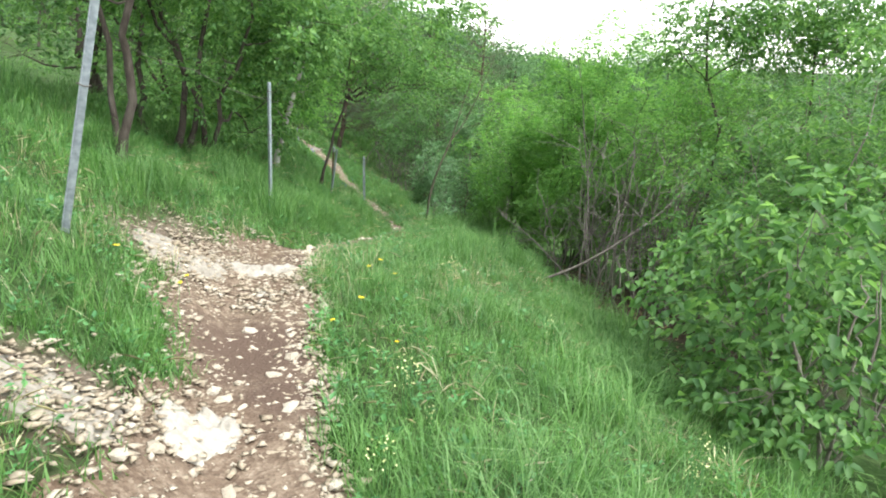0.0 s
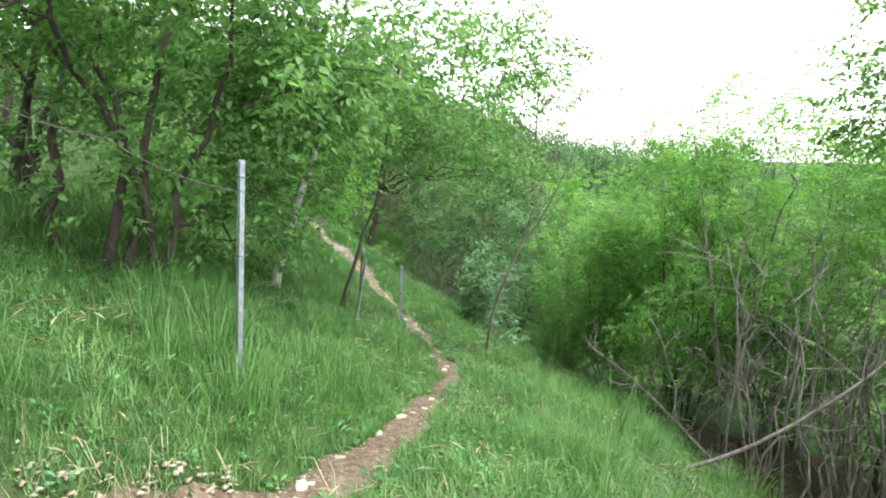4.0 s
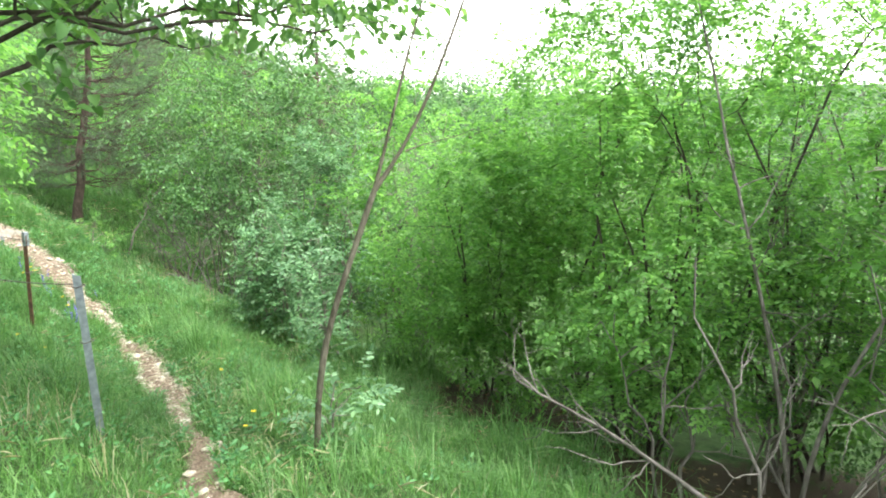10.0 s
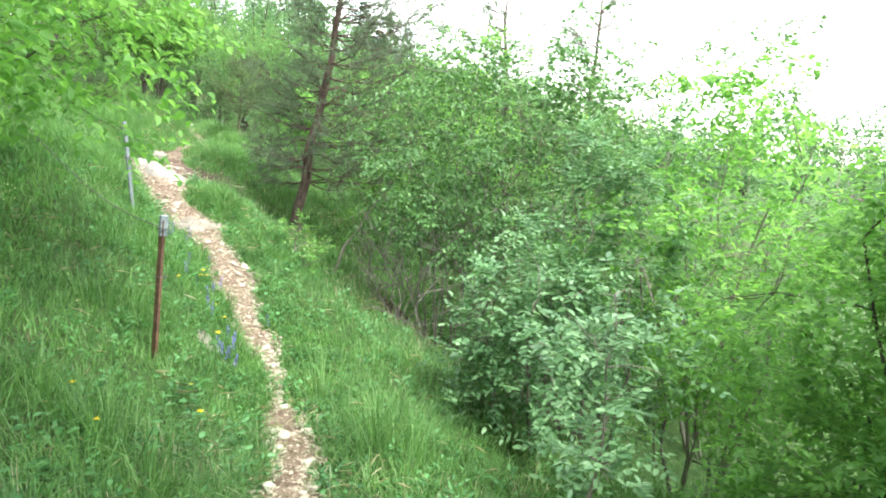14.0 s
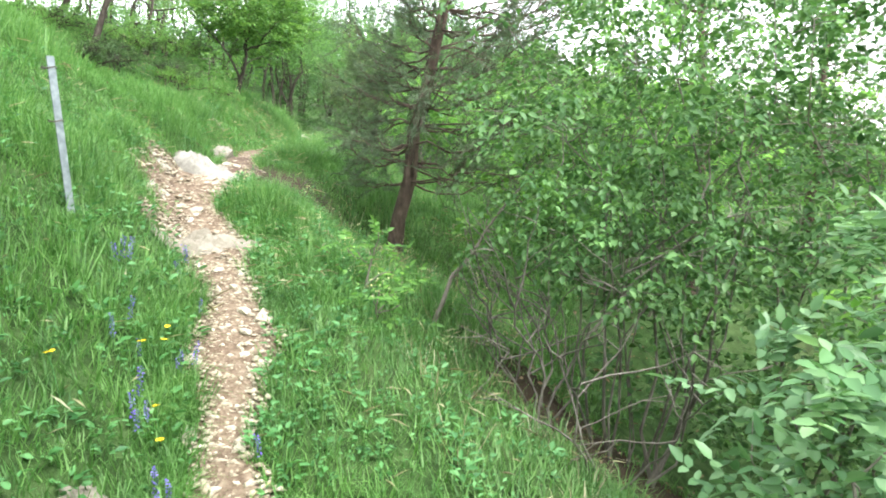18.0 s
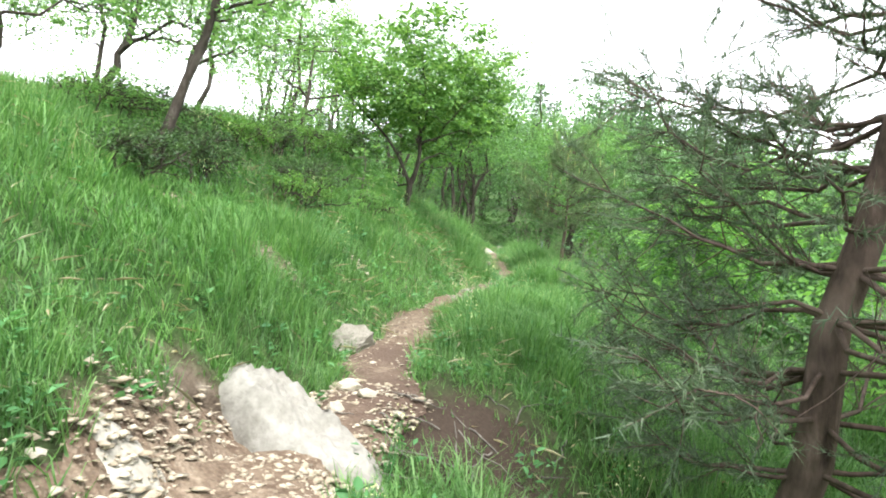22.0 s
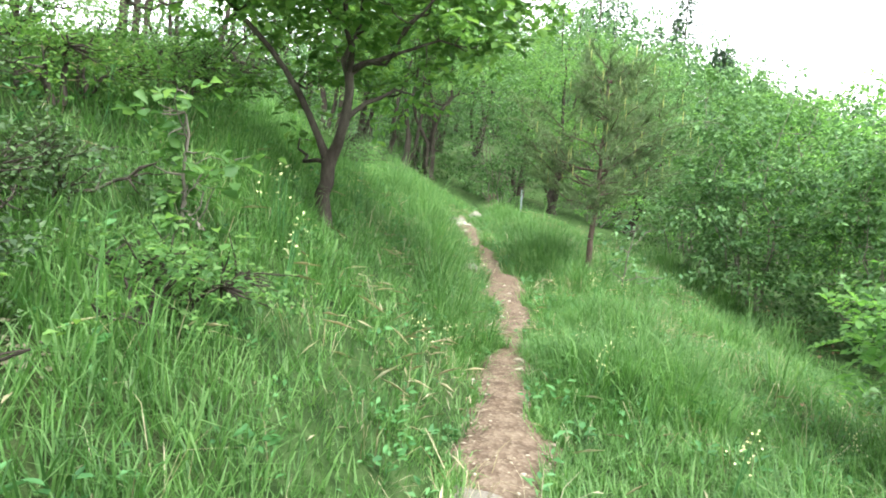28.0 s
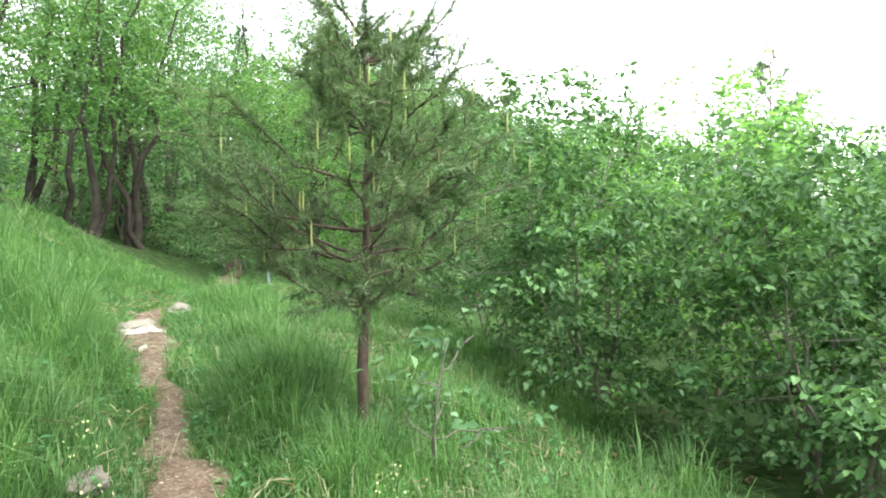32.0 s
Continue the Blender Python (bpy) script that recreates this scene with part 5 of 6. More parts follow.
    woody(rng, "tree", b, st, [(-3.15, 15.2, -1.0, 0.7, 0.9, 0.7), (-3.3, 14.4, -0.7, 0.8, 0.8, 0.7), (-3.4, 15.6, -0.2, 0.9, 0.9, 0.6), (-3.4, 14.3, 0.2, 1.1, 1.0, 0.5)], HORN, M_ROBIN, M_BARK,
          "leafy hornbeam with bright leaves hanging low over the bank", "tree", 950, 9, 30, group=G)
    # woods behind, up the bank
    spots = [(-5.2, 9.8, 3.0), (-6.4, 7.4, 3.6), (-5.0, 12.6, 2.6), (-6.2, 11.3, 3.4), (-5.3, 15.2, 2.6), (-7.5, 13.8, 3.6), (-8.2, 9.6, 4.2)]
    for k, (x, y, h) in enumerate(spots):
        r2 = np.random.RandomState(200 + k)
        zb = z(x, y, -0.08)
        b = (x, y, zb)
        st = [(wander(r2, (x + 0.12 * s, y + 0.1 * s, zb), (x + r2.uniform(-0.9, 0.9), y + r2.uniform(-0.8, 0.8), zb + h * 0.9), 9, 0.03), r2.uniform(0.04, 0.07), 0.012, 7) for s in range(2)]
        woody(r2, "tree", b, st, [(x, y, zb + h * 0.75, 1.5, 1.5, h * 0.36), (x + 0.9, y, zb + h * 0.5, 1.0, 1.1, h * 0.25), (x - 0.3, y - 0.9, zb + h * 0.42, 1.0, 0.9, h * 0.26), (x + 0.3, y + 0.9, zb + h * 0.55, 1.1, 1.0, h * 0.25)],
              FAR, M_HORN if k % 3 else M_HAZEL, M_BARK, "hornbeam of the wood above the fence", "tree", 340, 8, 14, group=G)


left_side()


def open_bank():
    rng = np.random.RandomState(81)
    # small oak whose trunk forks just above the ground
    b = np.array([-7.50, 24.47, land_at(-7.50, 24.47) - 0.06])
    f1 = np.array([-7.48, 24.48, -0.76])
    up = np.array([-7.36, 24.48, -0.3])
    limb = smooth_line(np.array([f1, (-7.6, 24.44, -0.42), (-7.78, 24.39, -0.14), (-8.05, 24.3, 0.08), (-8.3, 24.2, 0.4)]), 12)
    st = [(wander(rng, b, f1, 5, 0.03), 0.047, 0.036, 9), (wander(rng, f1, up, 7, 0.05), 0.031, 0.023, 8), (limb, 0.023, 0.007, 7),
          (wander(rng, up, (-7.0, 24.65, 0.0), 8, 0.05), 0.02, 0.006, 7), (wander(rng, up, (-7.5, 24.6, 0.5), 8, 0.05), 0.021, 0.007, 7),
          (wander(rng, up, (-7.15, 24.2, 0.45), 8, 0.05), 0.017, 0.006, 6), (wander(rng, up, (-6.75, 24.4, 0.1), 8, 0.04), 0.012, 0.004, 6)]
    blobs = [(-7.4, 24.5, 0.5, 1.1, 1.05, 0.6), (-6.9, 24.3, 0.25, 0.45, 0.6, 0.35), (-7.9, 24.7, 0.35, 0.5, 0.6, 0.35), (-7.3, 23.9, 0.2, 0.6, 0.5, 0.35), (-7.1, 25.1, 0.25, 0.6, 0.5, 0.4), (-6.95, 24.2, 0.75, 0.5, 0.6, 0.3), (-7.75, 26.0, 0.3, 0.5, 0.55, 0.3), (-7.65, 25.1, -0.15, 0.5, 0.4, 0.32), (-8.0, 24.75, -0.25, 0.45, 0.45, 0.3), (-7.05, 24.75, 0.0, 0.4, 0.4, 0.3)]
    woody(rng, "oak_tree", b, st, blobs, OAK, M_OAK, M_BARK, "small oak with a dark trunk forking low and a rounded crown", "tree", 1750, 7, 70, group="trees on the open bank", limb_r=0.012)
    # sparse trees on the crest of the bank
    for k, (x, y, h, dx, dy, n, mat) in enumerate([(-7.05, 20.8, 2.0, 0.4, 0.3, 420, M_HORN), (-9.4, 22.6, 1.5, 0.6, 0.2, 360, M_HORN), (-11.3, 26.2, 2.3, 0.3, 0.1, 420, M_OAK), (-10.6, 20.9, 1.9, 0.5, 0.3, 380, M_HORN),
                                                (-10.8, 24.0, 2.0, 0.4, 0.0, 380, M_HORN), (-8.6, 16.6, 2.6, 0.3, 0.2, 500, M_HORN), (-12.6, 28.6, 2.6, 0.3, 0.2, 420, M_HORN), (-8.3, 20.2, 1.5, 0.2, 0.3, 420, M_HORN), (-8.9, 21.6, 1.4, 0.3, 0.2, 420, M_HORN), (-9.8, 24.9, 1.5, 0.2, 0.2, 420, M_OAK), (-9.7, 19.4, 2.1, 0.2, 0.3, 620, M_HORN), (-11.4, 21.7, 2.3, 0.2, 0.1, 620, M_HORN), (-12.2, 20.2, 2.6, 0.3, 0.2, 620, M_HORN), (-11.9, 23.2, 2.2, 0.2, 0.1, 560, M_HORN)]):
        r2 = np.random.RandomState(300 + k)
        zb = land_at(x, y) - 0.08
        top = (x + dx, y + dy, zb + h)
        tr = wander(r2, (x, y, zb), top, 10, 0.02)
        bl = [(top[0], top[1], top[2] - 0.1, 0.9, 0.9, 0.5), (top[0] + 0.8, top[1], top[2] - 0.6, 0.8, 0.6, 0.3), (top[0] - 0.7, top[1] + 0.3, top[2] - 0.5, 0.7, 0.7, 0.35)]
        woody(r2, "tree", (x, y, zb), [(tr, 0.046, 0.016, 8)], bl, SMALL, mat, M_BARK, "sparse crooked tree with a dark trunk on the crest", "tree", n, 7, 26, group="trees on the open bank", limb_r=0.013)
    # brambles and scrub on the bank
    for k, (x, y, r, h, mat) in enumerate([(-8.2, 22.9, 0.36, 0.2, M_SCRUB), (-9.0, 23.7, 0.6, 0.36, M_HORN), (-9.2, 25.2, 0.8, 0.56, M_SCRUB), (-7.45, 21.4, 0.34, 0.2, M_SCRUB), (-7.95, 22.2, 0.36, 0.17, M_OAK),
                                        (-7.0, 21.0, 0.3, 0.24, M_SCRUB), (-6.95, 21.95, 0.3, 0.14, M_OAK), (-7.6, 22.95, 0.36, 0.17, M_SCRUB), (-6.7, 20.3, 0.3, 0.2, M_SCRUB), (-7.75, 20.9, 0.4, 0.3, M_HORN),
                                        (-7.3, 22.4, 0.34, 0.18, M_SCRUB), (-8.3, 23.5, 0.4, 0.24, M_OAK), (-7.05, 22.95, 0.3, 0.16, M_HORN), (-8.5, 24.3, 0.5, 0.24, M_HORN), (-9.0, 26.4, 0.5, 0.24, M_SCRUB), (-8.1, 21.5, 0.4, 0.26, M_SCRUB)]):
        bush(330 + k, x, y, r, land_at(x, y) + h, SCRUB, mat, M_BARK, "low tangle of scrub on the grassy bank", 440, 9, 7, 0.0, 10, name="scrub_bush", group="scrub on the bank")


open_bank()


def needles(rng, centre, way, per, length, width):
    n = len(centre)
    w = np.repeat(unit(way), per, 0)
    f = rng.uniform(0, 1, (n * per, 1))
    b = np.repeat(centre, per, 0) + w * (f - 0.5) * 0.14
    ax = unit(w * 0.75 + rng.normal(0, 0.62, (n * per, 3)))
    side = unit(np.cross(ax, rng.normal(0, 1, (n * per, 3))))
    le = length * rng.uniform(0.7, 1.2, (n * per, 1))
    v = np.stack([b + side * width, b - side * width, b + ax * le], 1).reshape(-1, 3)
    return v, np.arange(n * per * 3).reshape(-1, 3)


def pine(seed, base, height, radius, first, label, mat, tufts, per, trunk_r, whorls, lean=(0, 0), candles=0, needle=0.06, sparse=1.0, droop=0.0, name="pine_tree", group="pines below the trail", clear=None):
    rng = np.random.RandomState(seed)
    b = np.array([*base, land_at(*base) - 0.06])
    thing = empty(name, b, label, "pine", group)
    tr = wander(rng, (0, 0, 0), (lean[0], lean[1], height), 14, 0.006)
    rad = np.linspace(trunk_r, trunk_r * 0.16, 14)
    rad[0] *= 1.25
    part("trunk", mesh_of("trunk", *tube(tr, rad, 11), M_PINEBARK, True), thing)
    cs, ws, tips = [], [], []
    for k in range(whorls):
        u = first + (0.97 - first) * k / max(1, whorls - 1)
        h = u * height
        p = np.array([np.interp(h, tr[:, 2], tr[:, 0]), np.interp(h, tr[:, 2], tr[:, 1]), h])
        reach = radius * (1 - ((u - first) / (1.02 - first)) ** 1.6) ** 0.8 * (0.75 if k == 0 else 1) + 0.06
        for m in range(rng.randint(4, 7) + (2 if sparse > 1.8 else 0)):
            th = rng.uniform(0, 6.283)
            le = reach * rng.uniform(0.65, 1.12)
            if clear is not None and math.cos(th - clear) > 0.1:
                le *= 1 - 0.62 * math.cos(th - clear)
            end = p + np.array([le * math.cos(th), le * math.sin(th), le * (0.28 + 0.5 * u - droop) + rng.normal(0, 0.08)])
            ln = wander(rng, p, end, 8, 0.035)
            ln[:, 2] -= 0.1 * le * np.sin(np.linspace(0, 3.14, 8))
            pcs = [tube(ln, np.linspace(min(0.012, trunk_r * 0.28), 0.0025, 8), 5)]
            for q in range(int(14 * sparse * min(1.0, max(0.15, le / radius))) + 1):
                j = rng.randint(2, 8)
                o = unit(unit(end - p) + rng.normal(0, 0.55, 3))
                tl = le * rng.uniform(0.12, 0.4)
                tw = wander(rng, ln[j], ln[j] + o * tl, 4, 0.05)
                pcs.append(tube(tw, np.linspace(0.0035, 0.0014, 4), 3))
                if rng.uniform() < min(0.9, sparse):
                    cs += [tw[2], tw[3]]
                    ws += [o, o]
                    tips.append(tw[3])
            cs += [ln[5], ln[6], ln[7]]
            ws += [end - p] * 3
            part("branch", mesh_of("branch", *joined(pcs), M_PINEBARK, True), thing)
    cs, ws = np.array(cs), np.array(ws)
    if len(cs) > tufts:
        pick = rng.choice(len(cs), tufts, replace=False)
        cs, ws = cs[pick], ws[pick]
    part("needles", mesh_of("needles", *needles(rng, cs, ws, per, needle, 0.0023), mat), thing)
    if candles:
        tips = np.array(tips)
        tips = tips[tips[:, 2] > height * 0.45]
        pick = tips[rng.choice(len(tips), min(candles, len(tips)), replace=False)]
        for p in pick:
            part("shoot", mesh_of("shoot", *tube(np.array([p, p + (0, 0, 0.06), p + (0.004, 0, 0.12)]), np.array([0.0045, 0.005, 0.0018]), 5), M_CANDLE, True), thing, "upright pale new shoot")
    return thing


pine(401, (-3.4, 20.92), 5.6, 1.75, 0.15, "old pine with flaking reddish bark and drooping dark branches", M_NEEDLE, 12500, 26, 0.08, 26, (0.88, -0.2), sparse=2.0, droop=0.2, needle=0.07, clear=math.radians(215))
pine(402, (-7.0, 28.2), 2.25, 0.76, 0.36, "small young pine with a bare trunk and upright pale shoots", M_NEEDLE2, 2000, 44, 0.036, 12, (0.1, 0.1), candles=80, needle=0.062, droop=0.02)
pine(403, (1.2, 24.2), 5.2, 1.6, 0.12, "dark pine standing behind the bushes", M_NEEDLE, 2600, 24, 0.08, 16, (0.1, 0), needle=0.08, droop=0.15, sparse=1.4)
pine(404, (-0.3, 22.9), 5.0, 1.5, 0.15, "dark pine behind the hazel bushes", M_NEEDLE, 2600, 24, 0.08, 16, (-0.1, 0), needle=0.08, droop=0.15, sparse=1.4)
pine(405, (-1.8, 37.1), 4.9, 0.9, 0.35, "thin pale young pine in the distance", M_NEEDLE2, 700, 50, 0.05, 11, (0.05, 0), needle=0.08, droop=0.0)


# ---- woods ahead and on the far hill ----
def edge_wood():
    spots = [(-13.1, 34.7, 4.2, M_HORN), (-12.75, 35.4, 4.4, M_HAZEL), (-13.9, 36.8, 5.0, M_HORN), (-14.0, 33.0, 4.5, M_HAZEL), (-10.2, 36.8, 4.2, M_HORN), (-15.2, 36.0, 5.5, M_HORN), (-8.6, 38.2, 4.0, M_HAZEL),
             (-12.0, 39.5, 5.2, M_HORN), (-16.5, 31.0, 5.0, M_HORN), (-18.5, 35.0, 6.0, M_HAZEL), (-9.6, 41.5, 5.0, M_HORN), (-14.5, 42.0, 6.2, M_HAZEL), (-6.4, 40.5, 4.4, M_HORN),
             (-15.5, 39.0, 7.5, M_HORN), (-18.0, 40.5, 8.0, M_HAZEL), (-17.2, 44.5, 8.5, M_HORN), (-20.5, 38.0, 8.0, M_HORN), (-12.8, 45.0, 7.5, M_HAZEL), (-16.4, 35.2, 6.6, M_HORN), (-19.5, 33.0, 7.0, M_HAZEL), (-14.3, 38.2, 6.5, M_HORN)]
    for k, (x, y, h, mat) in enumerate(spots):
        r2 = np.random.RandomState(500 + k)
        zb = land_at(x, y) - 0.08
        st = [(wander(r2, (x + 0.1 * s, y, zb), (x + r2.uniform(-0.2, 1.6), y + r2.uniform(-0.9, 0.5), zb + h * r2.uniform(0.7, 0.95)), 9, 0.025), r2.uniform(0.05, 0.09), 0.015, 7) for s in range(3)]
        bl = [(x + 0.4, y - 0.2, zb + h * 0.74, 1.2, 1.1, h * 0.2)]
        for q in range(13):
            th, u = q * 2.4 + r2.uniform(-0.4, 0.4), r2.uniform(0.34, 0.95)
            rr = r2.uniform(0.8, 2.0) * (1.25 - 0.6 * u)
            bl.append((x + 0.5 + rr * math.cos(th), y - 0.3 + rr * math.sin(th) * 0.8, zb + h * u, r2.uniform(0.45, 0.85), r2.uniform(0.45, 0.8), h * r2.uniform(0.04, 0.08)))
        woody(r2, "tree", (x, y, zb), st, bl, WOOD, mat, M_BARK, "tall thin-trunked tree at the edge of the wood", "tree", 900, 9, 26, twigs=False, group="trees at the edge of the wood")


edge_wood()
for k, (x, y, r, top) in enumerate([(-9.2, 37.6, 1.3, 0.6), (-11.6, 37.0, 1.4, 0.6), (-13.6, 36.6, 1.5, 0.9), (-7.2, 38.6, 1.5, 0.8), (-10.6, 40.5, 1.7, 1.6), (-15.8, 34.4, 1.5, 1.3), (-5.2, 39.0, 1.6, 1.2), (-13.2, 41.2, 1.9, 2.2), (-8.0, 43.5, 2.0, 2.2),
                                    (-17.5, 33.0, 1.5, 1.8), (-3.2, 41.5, 2.0, 1.6), (-14.6, 31.6, 1.2, 0.9), (-16.4, 38.6, 2.0, 2.4)]):
    bush(560 + k, x, y, r, top, FAR, M_HAZEL if k % 3 else M_ROBIN, M_GREYBARK, "dense undergrowth bush at the edge of the wood", 560, 8, 6, 0.05, 8, group="undergrowth at the edge of the wood")


def far_woods():
    rng = np.random.RandomState(610)
    lv, lf, o = [], [], 0
    cv, cf, oc = [], [], 0
    tr = []
    for k in range(375):
        y = rng.uniform(45, 110)
        x = rng.uniform(-60, 26) if y > 60 else rng.uniform(-40, 10)
        zb = land_at(x, y)
        h = rng.uniform(4.5, 8.0)
        if x > -9:
            h *= 0.5
        if k > 270:
            x, y = rng.uniform(11, 75), rng.uniform(4, 110)
            zb = land_at(x, y)
            h = (rng.uniform(0.2, 2.6) - zb) / 1.1
        if rng.uniform() < 0.4 and x < -6 and y > 56:
            n, leaf = (1100, 0.24) if y < 66 else (620, 0.36)
            u = rng.uniform(0.1, 1, n) ** 0.8
            th = rng.uniform(0, 6.283, n)
            r = rng.uniform(1.3, 2.1) * (1.05 - u) ** 0.8 * rng.uniform(0.1, 1.15, n) * (1 + 0.25 * np.sin(3 * th + k))
            b = np.stack([x + r * np.cos(th), y + r * np.sin(th), zb + u * h * 1.25], 1)
            ax = unit(np.stack([np.cos(th), np.sin(th), rng.uniform(-0.4, 0.3, n)], 1))
            v, f = leaves(rng, b, ax, np.full(n, leaf), np.full(n, leaf * 0.5), 0.2, "small")
            cv.append(v); cf.append(f + oc); oc += len(v)
            tr.append(tube(np.array([(x, y, zb - 0.3), (x, y, zb + h * 1.2)]), np.array([0.14, 0.03]), 5))
        else:
            near = y < 66 and x < 24
            n, leaf = (1150, 0.19) if near else (330, 0.36)
            blobs = [(x + rng.uniform(-1, 1), y + rng.uniform(-1, 1), zb + h * q, rng.uniform(0.9, 1.7) * (1.3 - 0.5 * q), rng.uniform(0.9, 1.7) * (1.3 - 0.5 * q), rng.uniform(0.14, 0.2) * h) for q in (0.2, 0.3, 0.4, 0.5, 0.58, 0.66, 0.75, 0.85, 0.93)]
            b, u = in_blobs(rng, blobs, n, 0.6)
            ax = unit(u + rng.normal(0, 0.5, (n, 3)))
            v, f = leaves(rng, b, ax, np.full(n, leaf), np.full(n, leaf * 0.72), 0.2, "small")
            lv.append(v); lf.append(f + o); o += len(v)
            tr.append(tube(np.array([(x, y, zb - 0.3), (x + 0.2, y, zb + h * 0.7)]), np.array([0.12, 0.04]), 5))
    tagged(new("far_broadleaf_woods", mesh_of("far_broadleaf_woods", np.concatenate(lv), np.concatenate(lf), M_WOODS)), "broad-leaved woods covering the far hillside", "woods", kind="stuff")
    tagged(new("far_conifer_woods", mesh_of("far_conifer_woods", np.concatenate(cv), np.concatenate(cf), M_WOODS2)), "dark conifers standing among the far woods", "woods", kind="stuff")
    tagged(new("far_trunks", mesh_of("far_trunks", *joined(tr), M_BARK, True)), "trunks of the far hillside woods", "woods", kind="stuff")


far_woods()


# ---- grass, herbs and flowers ----
def scatter(rng, n, left=4.6, right=3.4, lo=-0.5, hi=34.0):
    """Places beside the trail, thickest near it."""
    ks = np.where((LINE[:, 1] > lo) & (LINE[:, 1] < hi))[0]
    k = rng.choice(ks, n)
    u = rng.uniform(0, 1, n) ** 1.35
    s = rng.uniform(0, 1, n) < 0.56
    lf, rt = trail_half(k)
    d = np.where(s, lf * 0.7 + u * left, -(rt * 0.7 + u * right))
    t = rng.uniform(-0.08, 0.08, n)
    x = LINE[k, 0] - TANG[k, 1] * d + TANG[k, 0] * t
    y = LINE[k, 1] + TANG[k, 0] * d + TANG[k, 1] * t
    dd, _, _ = beside(x, y)
    kk = beside(x, y)[2]
    l2, r2 = trail_half(kk)
    lim = rng.uniform(0.78, 1.1, len(x))
    keep = np.where(dd > 0, dd > l2 * lim, -dd > r2 * lim) & (rng.uniform(0, 1, len(x)) > 0.93 * bareness(x, y))
    return x[keep], y[keep], dd[keep]


def blades(rng, x, y, z, height, width, lean, way):
    n = len(x)
    b = np.stack([x, y, z - 0.02], 1)
    d = np.stack([np.cos(way), np.sin(way), np.zeros(n)], 1)
    th = way + np.pi / 2 + rng.normal(0, 0.5, n)
    s = np.stack([np.cos(th), np.sin(th), np.zeros(n)], 1) * width[:, None]
    up = np.array([0, 0, 1.0])
    m = b + up * (height * 0.6)[:, None] + d * (lean * height * 0.32)[:, None]
    tip = b + up * (height * np.clip(1 - 0.45 * lean ** 2, 0.3, 1))[:, None] + d * (lean * height)[:, None]
    v = np.stack([b - s, b + s, m - s * 0.75, m + s * 0.75, tip], 1).reshape(-1, 3)
    o = np.arange(n)[:, None] * 5
    f = np.concatenate([o + np.array([[0, 1, 3]]), o + np.array([[0, 3, 2]]), o + np.array([[2, 3, 4]])])
    return v, f


